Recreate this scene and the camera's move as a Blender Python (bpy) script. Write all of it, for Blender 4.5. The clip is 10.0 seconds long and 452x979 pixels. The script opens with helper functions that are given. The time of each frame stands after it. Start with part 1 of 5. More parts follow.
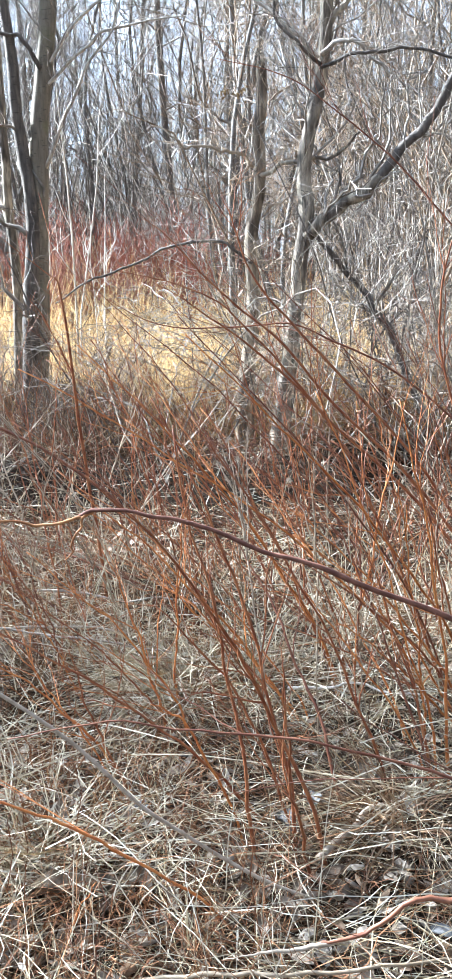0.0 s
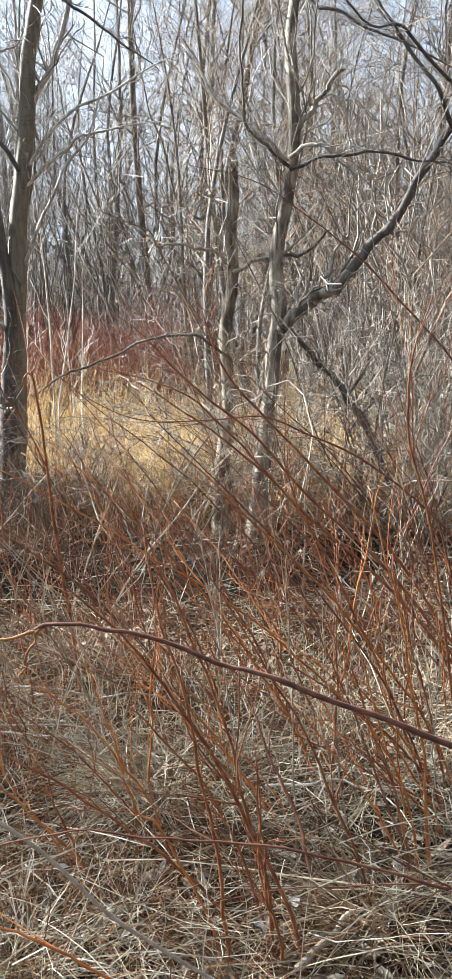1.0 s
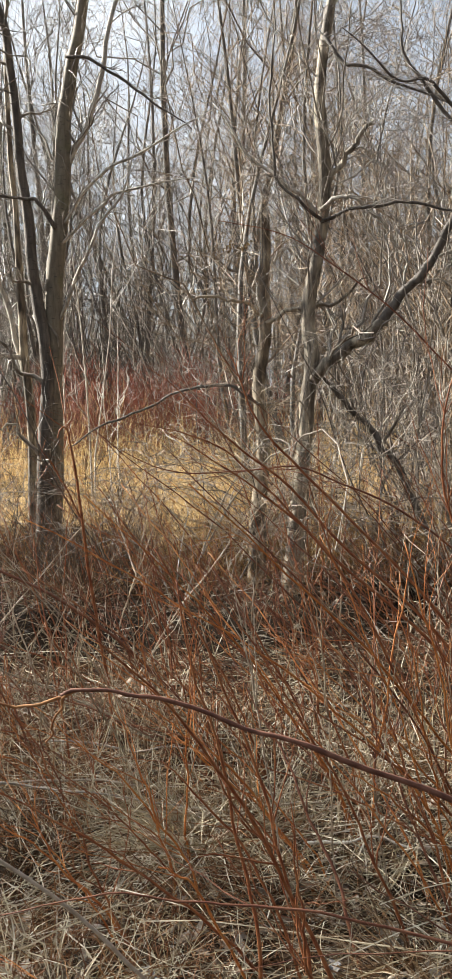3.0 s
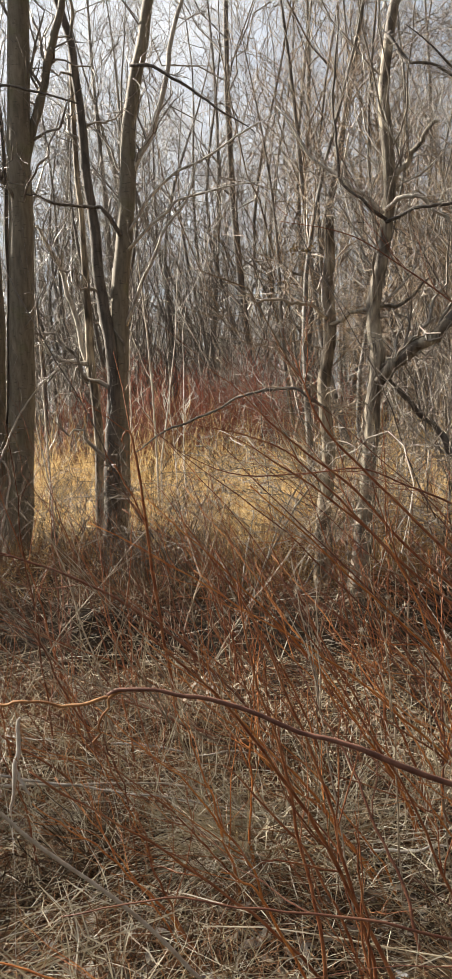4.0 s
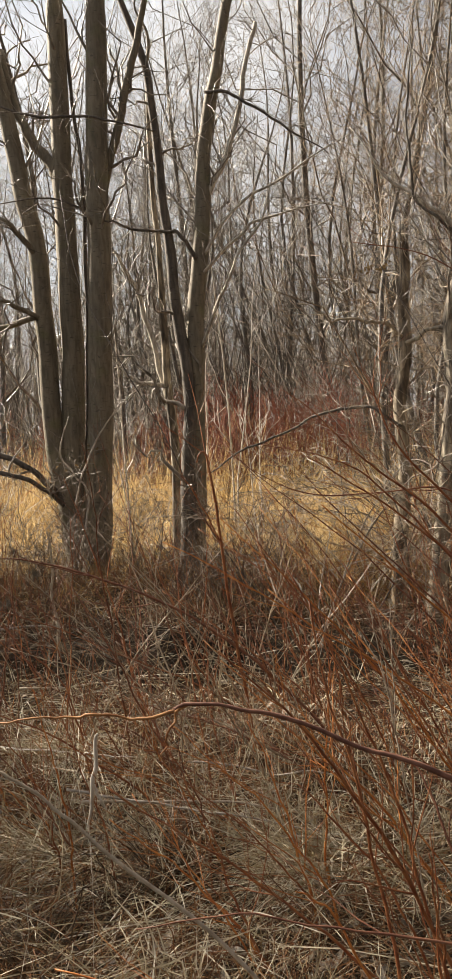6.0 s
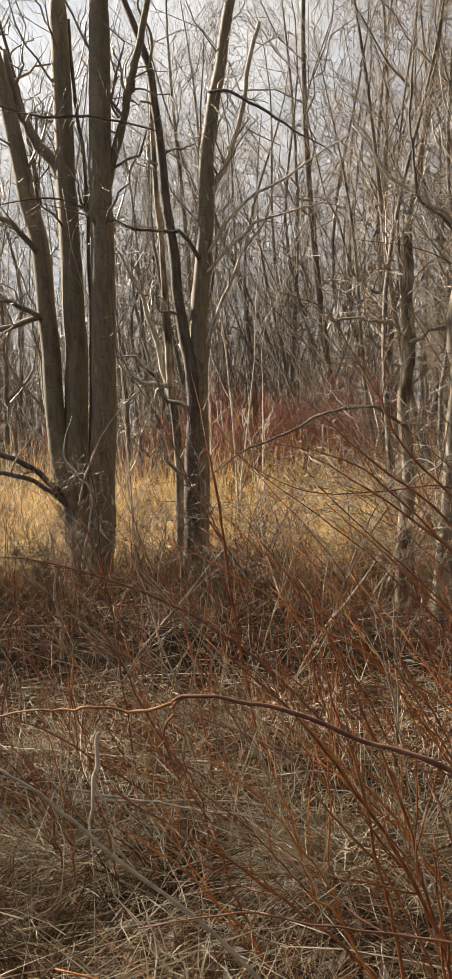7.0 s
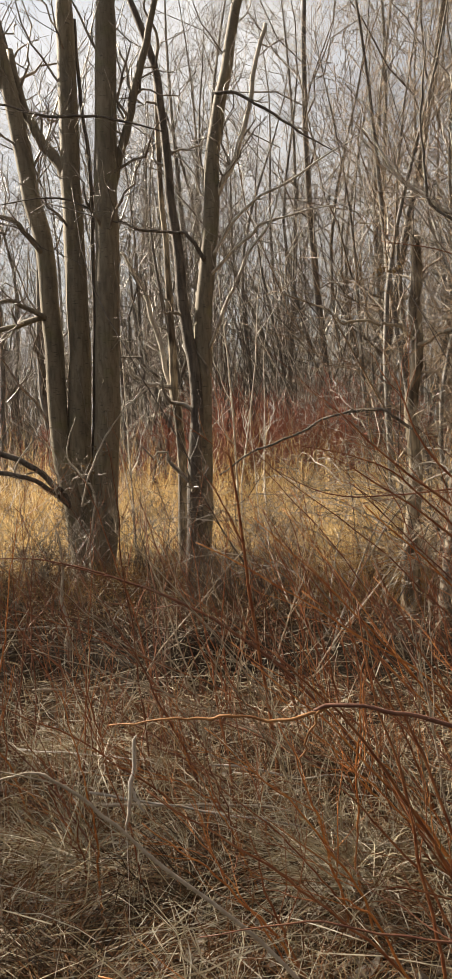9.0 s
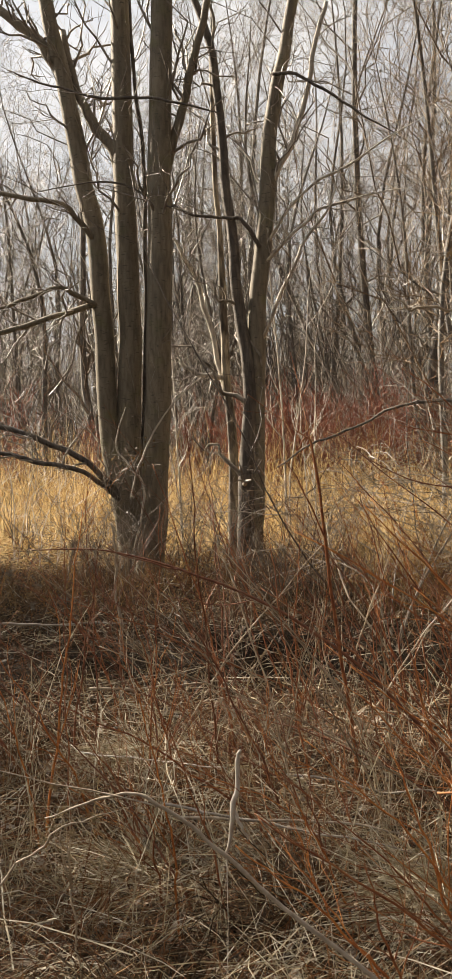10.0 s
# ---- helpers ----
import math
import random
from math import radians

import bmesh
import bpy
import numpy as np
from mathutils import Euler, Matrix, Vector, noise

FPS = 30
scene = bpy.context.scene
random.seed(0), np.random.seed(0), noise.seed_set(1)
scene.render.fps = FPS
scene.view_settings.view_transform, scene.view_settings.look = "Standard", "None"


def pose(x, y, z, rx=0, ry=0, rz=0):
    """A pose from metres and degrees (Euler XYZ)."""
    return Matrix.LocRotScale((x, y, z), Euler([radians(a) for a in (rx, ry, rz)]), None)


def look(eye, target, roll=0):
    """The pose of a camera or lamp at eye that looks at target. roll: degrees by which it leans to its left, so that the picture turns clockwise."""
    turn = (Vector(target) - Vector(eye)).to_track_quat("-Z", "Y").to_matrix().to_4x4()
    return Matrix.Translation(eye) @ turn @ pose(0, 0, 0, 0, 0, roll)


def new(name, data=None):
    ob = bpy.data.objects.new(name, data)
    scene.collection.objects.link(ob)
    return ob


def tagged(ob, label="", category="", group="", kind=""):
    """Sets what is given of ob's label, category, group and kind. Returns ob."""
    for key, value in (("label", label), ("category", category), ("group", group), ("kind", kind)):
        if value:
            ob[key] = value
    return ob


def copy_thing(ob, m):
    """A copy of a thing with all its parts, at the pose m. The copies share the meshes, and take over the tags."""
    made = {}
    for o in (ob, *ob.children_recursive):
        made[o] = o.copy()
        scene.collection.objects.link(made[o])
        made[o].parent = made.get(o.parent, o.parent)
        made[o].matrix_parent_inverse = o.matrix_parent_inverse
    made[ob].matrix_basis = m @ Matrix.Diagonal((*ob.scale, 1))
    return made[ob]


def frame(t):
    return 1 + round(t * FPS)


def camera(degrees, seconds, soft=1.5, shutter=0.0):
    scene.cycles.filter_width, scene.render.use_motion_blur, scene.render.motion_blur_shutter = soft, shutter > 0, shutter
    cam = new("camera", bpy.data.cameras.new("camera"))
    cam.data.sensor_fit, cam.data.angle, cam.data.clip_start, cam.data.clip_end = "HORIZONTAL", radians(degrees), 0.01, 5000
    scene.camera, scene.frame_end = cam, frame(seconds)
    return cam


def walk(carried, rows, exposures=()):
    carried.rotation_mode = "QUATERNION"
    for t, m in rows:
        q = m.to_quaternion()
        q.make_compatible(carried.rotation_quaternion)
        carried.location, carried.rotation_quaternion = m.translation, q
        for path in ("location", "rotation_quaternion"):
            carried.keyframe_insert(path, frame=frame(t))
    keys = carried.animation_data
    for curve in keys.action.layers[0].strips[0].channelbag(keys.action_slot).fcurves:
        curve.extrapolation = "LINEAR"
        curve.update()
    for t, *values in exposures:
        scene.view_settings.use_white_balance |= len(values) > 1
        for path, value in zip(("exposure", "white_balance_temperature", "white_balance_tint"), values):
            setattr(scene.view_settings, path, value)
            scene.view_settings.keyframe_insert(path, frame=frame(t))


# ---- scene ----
cam = camera(26.6, 10.0, 1.0)
PATH = [
    (0, (0.0, 0.133, 1.722), (-0.004, 2.076, 1.248), -0.5),
    (0.5, (0.014, 0.131, 1.735), (0.04, 2.096, 1.365), -0.5),
    (1, (0.022, 0.136, 1.743), (0.064, 2.113, 1.447), -0.9),
    (1.5, (0.036, 0.135, 1.75), (0.077, 2.113, 1.455), -1.2),
    (2, (0.037, 0.135, 1.753), (0.081, 2.119, 1.5), -1.8),
    (2.5, (0.036, 0.132, 1.756), (0.063, 2.12, 1.535), -1.9),
    (3, (0.031, 0.142, 1.755), (0.0, 2.132, 1.56), -1.8),
    (3.2, (0.0317, 0.1478, 1.7534), (-0.0393, 2.1373, 1.5614), -1.9),
    (4.3, (0.0524, 0.1693, 1.7406), (-0.1445, 2.1523, 1.5701), -2.7),
    (4.5, (0.057, 0.17, 1.74), (-0.16, 2.151, 1.577), -2.8),
    (5, (0.064, 0.153, 1.74), (-0.205, 2.129, 1.588), -3.0),
    (5.5, (0.062, 0.131, 1.752), (-0.249, 2.102, 1.614), -3.2),
    (7, (0.063, 0.153, 1.735), (-0.273, 2.12, 1.606), -3.2),
    (7.5, (0.061, 0.14, 1.741), (-0.255, 2.111, 1.61), -3.1),
    (8, (0.055, 0.132, 1.747), (-0.261, 2.103, 1.617), -3.1),
    (8.5, (0.032, 0.127, 1.754), (-0.285, 2.097, 1.624), -3.0),
    (9, (-0.068, 0.155, 1.741), (-0.388, 2.125, 1.615), -2.8),
    (9.5, (-0.179, 0.234, 1.711), (-0.534, 2.198, 1.585), -1.4),
    (10, (-0.32, 0.441, 1.686), (-0.712, 2.398, 1.558), -2.2),
]
walk(cam, [(t, look(eye, target, roll)) for t, eye, target, roll in PATH],
     [(0.0, 3.0, 5100, 6), (0.5, 2.72, 5250, 5.5), (1.0, 2.42, 5550, 6), (2.5, 2.05, 6050, 7.5), (5.5, 1.7, 7000, 11), (10.0, 1.64, 7200, 11.5)])

# ---- light ----
SUN = Vector((-0.9, 0.43, 0.66)).normalized()
world = bpy.data.worlds.new("sky")
scene.world = world
world.use_nodes = True
wt = world.node_tree
wt.nodes.clear()
sky = wt.nodes.new("ShaderNodeTexSky")
sky.sky_type, sky.sun_disc = "NISHITA", False
sky.sun_elevation, sky.sun_rotation = math.asin(SUN.z), math.atan2(SUN.x, SUN.y)
sky_dim = wt.nodes.new("ShaderNodeVectorMath")
sky_dim.operation = "SCALE"
sky_dim.inputs["Scale"].default_value = 0.11
wt.links.new(sky.outputs[0], sky_dim.inputs[0])
w_co = wt.nodes.new("ShaderNodeTexCoord")
w_map = wt.nodes.new("ShaderNodeMapping")
w_map.inputs["Scale"].default_value = (1.0, 1.0, 2.4)
wt.links.new(w_co.outputs["Generated"], w_map.inputs[0])
cloud = wt.nodes.new("ShaderNodeTexNoise")
cloud.inputs["Scale"].default_value = 3.2
cloud.inputs["Detail"].default_value = 6.0
wt.links.new(w_map.outputs[0], cloud.inputs["Vector"])
cover = wt.nodes.new("ShaderNodeMapRange")
cover.inputs["From Min"].default_value, cover.inputs["From Max"].default_value = 0.3, 0.62
cover.inputs["To Min"].default_value, cover.inputs["To Max"].default_value = 0.55, 1.0
wt.links.new(cloud.outputs[0], cover.inputs[0])
w_mix = wt.nodes.new("ShaderNodeMix")
w_mix.data_type = "RGBA"
wt.links.new(cover.outputs[0], w_mix.inputs[0])
wt.links.new(sky_dim.outputs[0], w_mix.inputs[6])
w_mix.inputs[7].default_value = (0.88, 0.915, 0.965, 1)
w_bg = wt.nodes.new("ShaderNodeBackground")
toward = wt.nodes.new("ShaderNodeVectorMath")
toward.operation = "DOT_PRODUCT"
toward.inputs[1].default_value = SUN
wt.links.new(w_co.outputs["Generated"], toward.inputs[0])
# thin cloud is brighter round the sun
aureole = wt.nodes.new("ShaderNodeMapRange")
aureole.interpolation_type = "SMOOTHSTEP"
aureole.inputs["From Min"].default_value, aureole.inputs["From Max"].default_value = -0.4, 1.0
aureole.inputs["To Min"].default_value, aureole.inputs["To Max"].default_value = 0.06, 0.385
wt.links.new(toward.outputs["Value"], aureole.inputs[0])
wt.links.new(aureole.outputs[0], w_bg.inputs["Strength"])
w_out = wt.nodes.new("ShaderNodeOutputWorld")
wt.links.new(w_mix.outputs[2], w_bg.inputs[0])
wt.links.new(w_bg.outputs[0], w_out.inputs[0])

sun_data = bpy.data.lights.new("sun", "SUN")
sun_data.energy, sun_data.angle, sun_data.color = 5.0, radians(0.9), (1.0, 0.93, 0.82)
sun = new("sun", sun_data)
sun.matrix_world = look(SUN * 50, (0, 0, 0))

# ---- materials ----


def material(name, rough=0.8, spec=0.25):
    m = bpy.data.materials.new(name)
    m.use_nodes = True
    b = m.node_tree.nodes["Principled BSDF"]
    b.inputs["Roughness"].default_value = rough
    b.inputs["Specular IOR Level"].default_value = spec
    return m, m.node_tree, b


def ramp(nt, source, stops):
    r = nt.nodes.new("ShaderNodeValToRGB")
    e = r.color_ramp.elements
    while len(e) < len(stops):
        e.new(0.5)
    for el, (p, c) in zip(e, stops):
        el.position, el.color = p, (*c, 1)
    nt.links.new(source, r.inputs[0])
    return r.outputs[0]


def texture(nt, scale, detail=4.0, stretch=(1, 1, 1), space="Object", warp=0.0):
    co = nt.nodes.new("ShaderNodeTexCoord")
    mp = nt.nodes.new("ShaderNodeMapping")
    mp.inputs["Scale"].default_value = stretch
    nt.links.new(co.outputs[space], mp.inputs[0])
    n = nt.nodes.new("ShaderNodeTexNoise")
    n.inputs["Scale"].default_value, n.inputs["Detail"].default_value = scale, detail
    n.inputs["Distortion"].default_value = warp
    nt.links.new(mp.outputs[0], n.inputs["Vector"])
    return n.outputs[0]


def blend(nt, fac, a, b, mode="MIX"):
    m = nt.nodes.new("ShaderNodeMix")
    m.data_type, m.blend_type = "RGBA", mode
    for sock, v in ((m.inputs[0], fac), (m.inputs[6], a), (m.inputs[7], b)):
        if isinstance(v, bpy.types.NodeSocket):
            nt.links.new(v, sock)
        else:
            sock.default_value = v if isinstance(v, (int, float)) else (*v, 1)
    return m.outputs[2]


def relief(nt, b, height, strength, distance):
    n = nt.nodes.new("ShaderNodeBump")
    n.inputs["Strength"].default_value, n.inputs["Distance"].default_value = strength, distance
    nt.links.new(height, n.inputs["Height"])
    nt.links.new(n.outputs[0], b.inputs["Normal"])


def strands(name, colours, rough=0.75, blotch=(0.55, 0.5, 0.45), blotch_scale=9.0, through_light=0.0):
    """Blades, stalks and twigs: one tone to each island out of the given range, with blotches along it."""
    m, nt, b = material(name, rough, 0.3)
    geo = nt.nodes.new("ShaderNodeNewGeometry")
    step = 1.0 / max(1, len(colours) - 1)
    tone = ramp(nt, geo.outputs["Random Per Island"], [(i * step, c) for i, c in enumerate(colours)])
    spots = ramp(nt, texture(nt, blotch_scale, 3.0), [(0.38, blotch), (0.62, (1, 1, 1))])
    tone = blend(nt, 1.0, tone, spots, "MULTIPLY")
    nt.links.new(tone, b.inputs["Base Color"])
    if through_light:
        t = nt.nodes.new("ShaderNodeBsdfTranslucent")
        nt.links.new(tone, t.inputs[0])
        mx = nt.nodes.new("ShaderNodeMixShader")
        mx.inputs[0].default_value = through_light
        nt.links.new(b.outputs[0], mx.inputs[1])
        nt.links.new(t.outputs[0], mx.inputs[2])
        nt.links.new(mx.outputs[0], nt.nodes["Material Output"].inputs[0])
    return m


def bark(name, light, dark, furrow=0.5, moss=0.0, low=0.5, furrowed=False, patches=0.0):
    m, nt, b = material(name, 0.72, 0.4)
    broad = texture(nt, patches or 2.3, 5.0, (1, 1, 0.45 if patches else 0.6), warp=0.8)
    fine = texture(nt, 26.0, 6.0, (1, 1, 0.22), warp=0.4)
    marks = texture(nt, 22.0, 2.0, (1.6, 1.6, 0.16) if furrowed else (0.7, 0.7, 3.2))
    tone = ramp(nt, broad, [(0.4, dark), (0.6, light)] if patches else [(0.3, dark), (0.7, light)])
    tone = blend(nt, 1.0, tone, ramp(nt, fine, [(0.32, (low, low * 0.97, low * 0.93)), (0.6, (1.08, 1.06, 1.03))]), "MULTIPLY")
    tone = blend(nt, ramp(nt, marks, [(0.62, (0, 0, 0)), (0.7, (0.75, 0.75, 0.75))]), tone, tuple(c * 0.4 for c in dark))
    if moss:
        tone = blend(nt, ramp(nt, texture(nt, 4.0, 5.0), [(0.6 - 0.1 * moss, (0, 0, 0)), (0.72, (moss, moss, moss))]), tone, (0.16, 0.16, 0.06))
    nt.links.new(tone, b.inputs["Base Color"])
    relief(nt, b, blend(nt, 0.4, fine, marks), furrow, 0.02)
    return m


smooth_bark = bark("smooth_grey_bark", (0.25, 0.215, 0.16), (0.165, 0.14, 0.105), 0.35, 0.4, 0.66)
rough_bark = bark("rough_grey_bark", (0.43, 0.37, 0.28), (0.13, 0.105, 0.08), 0.9, 0.0, 0.36, True, 5.5)
dead_wood = bark("weathered_wood", (0.46, 0.38, 0.275), (0.15, 0.115, 0.08), 1.0, 0.0, 0.34, True, 5.0)
pale_bark = bark("pale_bark", (0.66, 0.61, 0.53), (0.46, 0.41, 0.35), 0.4)
dark_bark = bark("dark_bark", (0.17, 0.145, 0.12), (0.09, 0.075, 0.065), 0.6)
far_bark = bark("far_bark", (0.21, 0.19, 0.165), (0.11, 0.098, 0.088), 0.5)
grey_twig = strands("grey_twig", [(0.15, 0.13, 0.105), (0.28, 0.245, 0.205), (0.48, 0.435, 0.375)], 0.42)
dark_twig = strands("dark_twig", [(0.07, 0.055, 0.05), (0.12, 0.1, 0.085), (0.22, 0.185, 0.15)], 0.42)
tan_twig = strands("tan_twig", [(0.22, 0.17, 0.115), (0.36, 0.29, 0.205), (0.52, 0.44, 0.33)], 0.42)
russet_twig = strands("russet_twig", [(0.16, 0.112, 0.072), (0.28, 0.205, 0.135), (0.43, 0.34, 0.235)], 0.45)
pale_twig = strands("pale_twig", [(0.5, 0.46, 0.4), (0.68, 0.63, 0.56)], 0.45)
red_stem = strands("red_stem", [(0.18, 0.062, 0.028), (0.27, 0.105, 0.042), (0.37, 0.175, 0.068)], 0.5, (0.6, 0.45, 0.45), 22.0)
wine_stem = strands("wine_stem", [(0.12, 0.048, 0.03), (0.19, 0.08, 0.044), (0.28, 0.13, 0.065)], 0.5, (0.6, 0.5, 0.5), 30.0)
pale_cane = strands("pale_cane", [(0.34, 0.28, 0.21), (0.44, 0.37, 0.29)], 0.7, (0.7, 0.65, 0.6), 40.0)
dark_cane = strands("dark_cane", [(0.15, 0.068, 0.044), (0.22, 0.1, 0.064)], 0.7, (0.55, 0.5, 0.5), 60.0)
tan_cane = strands("tan_cane", [(0.3, 0.14, 0.05), (0.4, 0.2, 0.08)], 0.7, (0.6, 0.5, 0.45), 60.0)
orange_stem = strands("orange_stem", [(0.42, 0.15, 0.035), (0.48, 0.2, 0.055)], 0.55, (0.7, 0.55, 0.5), 22.0)
far_red = strands("far_red_twig", [(0.18, 0.055, 0.033), (0.3, 0.09, 0.052), (0.33, 0.16, 0.095), (0.23, 0.072, 0.042)], 0.6)
# both mat tones are set low: shade under brush and between straws is in the colour
shade_straw = strands("shade_straw", [(0.035, 0.023, 0.014), (0.08, 0.05, 0.028), (0.15, 0.1, 0.058)], 0.8, (0.5, 0.45, 0.38), 12.0, 0.1)
straw = strands("shade_toned_straw", [(0.03, 0.021, 0.013), (0.08, 0.052, 0.03), (0.17, 0.12, 0.072), (0.07, 0.038, 0.02)], 0.7, (0.5, 0.45, 0.38), 12.0, 0.2)
amber_straw = strands("amber_straw", [(0.22, 0.115, 0.04), (0.44, 0.26, 0.09), (0.56, 0.38, 0.155), (0.16, 0.095, 0.042)], 0.7, (0.6, 0.55, 0.48), 8.0, 0.35)
rust_straw = strands("rust_straw", [(0.12, 0.05, 0.024), (0.24, 0.11, 0.048), (0.36, 0.2, 0.095)], 0.75, (0.55, 0.5, 0.42), 16.0, 0.15)
pale_straw = strands("pale_straw", [(0.34, 0.28, 0.165), (0.53, 0.47, 0.34), (0.7, 0.66, 0.55), (0.3, 0.225, 0.115)], 0.65, (0.6, 0.54, 0.46), 14.0, 0.2)
gold_straw = strands("gold_straw", [(0.19, 0.11, 0.045), (0.56, 0.4, 0.18), (0.78, 0.63, 0.37), (0.32, 0.19, 0.075)], 0.7, (0.75, 0.68, 0.58), 5.0, 0.42)
brown_straw = strands("brown_straw", [(0.1, 0.06, 0.035), (0.2, 0.12, 0.065), (0.3, 0.2, 0.11), (0.36, 0.29, 0.2)], 0.75, (0.5, 0.45, 0.4), 10.0, 0.15)
leaf_brown = strands("dead_leaf", [(0.12, 0.085, 0.06), (0.24, 0.19, 0.14), (0.36, 0.32, 0.27), (0.2, 0.13, 0.075)], 0.8, (0.5, 0.45, 0.4), 30.0, 0.1)
seed_fluff = strands("seed_fluff", [(0.4, 0.34, 0.26), (0.6, 0.54, 0.45)], 0.9, (0.7, 0.65, 0.6), 60.0, 0.3)

tan_fluff = strands("tan_fluff", [(0.34, 0.25, 0.14), (0.5, 0.4, 0.26)], 0.9, (0.7, 0.65, 0.6), 60.0, 0.3)
grey_fluff = strands("grey_fluff", [(0.2, 0.17, 0.14), (0.34, 0.3, 0.25)], 0.9, (0.7, 0.65, 0.6), 60.0, 0.3)
brown_stalk = strands("brown_stalk", [(0.14, 0.09, 0.06), (0.22, 0.15, 0.1)], 0.8)
bleached_leaf = strands("bleached_leaf", [(0.16, 0.155, 0.15), (0.22, 0.215, 0.21)], 0.9, (0.6, 0.6, 0.6), 40.0, 0.15)

soil, nt, b = material("litter_soil", 0.95, 0.1)
tone = ramp(nt, texture(nt, 0.9, 6.0, warp=0.5), [(0.32, (0.028, 0.021, 0.016)), (0.55, (0.05, 0.038, 0.028)), (0.75, (0.09, 0.074, 0.056))])
crumbs = texture(nt, 45.0, 8.0, warp=1.0)
tone = blend(nt, 1.0, tone, ramp(nt, crumbs, [(0.3, (0.3, 0.28, 0.27)), (0.65, (1.25, 1.2, 1.12))]), "MULTIPLY")
nt.links.new(tone, b.inputs["Base Color"])
relief(nt, b, crumbs, 0.9, 0.03)

# ---- mesh helpers ----
rng = np.random.default_rng(7)


def mesh_of(name, V, faces, mat, smooth=True):
    """A mesh out of arrays: V (n, 3) and a list of face arrays, each of one corner count."""
    me = bpy.data.meshes.new(name)
    V = np.asarray(V, np.float32).reshape(-1, 3)
    me.vertices.add(len(V))
    me.vertices.foreach_set("co", V.ravel())
    total = np.concatenate([np.full(len(f), f.shape[1]) for f in faces]).astype(np.int32)
    corners = np.concatenate([f.ravel() for f in faces]).astype(np.int32)
    me.loops.add(len(corners))
    me.loops.foreach_set("vertex_index", corners)
    me.polygons.add(len(total))
    me.polygons.foreach_set("loop_start", (np.cumsum(total) - total).astype(np.int32))
    me.polygons.foreach_set("use_smooth", np.full(len(total), smooth))
    me.update(calc_edges=True)
    me.materials.append(mat)
    return me


def unit(a):
    return a / np.maximum(np.linalg.norm(a, axis=-1, keepdims=True), 1e-9)


def tubes(P, R, S=3, cap=False, lumps=0.0):
    """Round strands along the lines P (n, k, 3) with the radii R (n, k) and S sides."""
    P, R = np.asarray(P, float), np.asarray(R, float)
    N, K = R.shape
    T = unit(np.gradient(P, axis=1))
    ref = np.where(np.abs(unit(P[:, -1] - P[:, 0])[:, 2:]) > 0.8, [[1.0, 0.13, 0]], [[0.1, 0.07, 1.0]])[:, None, :]
    U = unit(np.cross(T, ref))
    W = np.cross(T, U)
    a = np.linspace(0, 2 * np.pi, S, endpoint=False)
    if lumps:
        Rr = R[:, :, None] * (1 + lumps * np.random.default_rng(3).normal(size=(N, K, S)))
    else:
        Rr = np.repeat(R[:, :, None], S, 2)
    V = P[:, :, None] + Rr[..., None] * (U[:, :, None] * np.cos(a)[None, None, :, None] + W[:, :, None] * np.sin(a)[None, None, :, None])
    n, k, s = np.meshgrid(np.arange(N), np.arange(K - 1), np.arange(S), indexing="ij")
    at = lambda kk, ss: (n * K + kk) * S + ss % S
    F = np.stack([at(k, s), at(k, s + 1), at(k + 1, s + 1), at(k + 1, s)], -1).reshape(-1, 4)
    faces = [F]
    if cap:
        i = np.arange(N)[:, None] * K * S
        faces += [i + np.arange(S)[None, ::-1], i + (K - 1) * S + np.arange(S)[None]]
    return V.reshape(-1, 3), faces


def blades(P, H, side):
    """Flat blades along P (n, k, 3), half as wide as H (n, k), spread along side (n, 3)."""
    N, K = H.shape
    w = side[:, None, :] * H[..., None]
    V = np.stack([P - w, P + w], 2)
    n, k = np.meshgrid(np.arange(N), np.arange(K - 1), indexing="ij")
    i = (n * K + k) * 2
    return V.reshape(-1, 3), [np.stack([i, i + 1, i + 3, i + 2], -1).reshape(-1, 4)]


def joined(*pieces):
    """Several (V, faces) as one."""
    V, faces, n = [], {}, 0
    for v, fs in pieces:
        for f in fs:
            faces.setdefault(f.shape[1], []).append(f + n)
        V.append(v)
        n += len(v)
    return np.concatenate(V), [np.concatenate(f) for f in faces.values()]


def part(name, shape, mat, parent=None, label="", smooth=True):
    ob = new(name, mesh_of(name, *shape, mat, smooth))
    ob.parent = parent
    return tagged(ob, label) if label else ob


def thing(name, place, label, category, group="", kind=""):
    ob = new(name)
    ob.empty_display_size = 0.1
    ob.location = place
    return tagged(ob, label, category, group, kind)


def glide(points, n):
    """A smooth line with n spans between each two of the points (rows of x, y, z, radius)."""
    p = np.asarray(points, float)
    p = np.vstack([2 * p[0] - p[1], p, 2 * p[-1] - p[-2]])
    out = []
    for i in range(1, len(p) - 2):
        for s in np.linspace(0, 1, n, endpoint=False):
            out.append(0.5 * (2 * p[i] + (p[i + 1] - p[i - 1]) * s + (2 * p[i - 1] - 5 * p[i] + 4 * p[i + 1] - p[i + 2]) * s * s
                              + (3 * p[i] - p[i - 1] - 3 * p[i + 1] + p[i + 2]) * s ** 3))
    out.append(p[-2])
    out = np.array(out)
    out[:, 3] = np.maximum(out[:, 3], 0.0006)
    return out


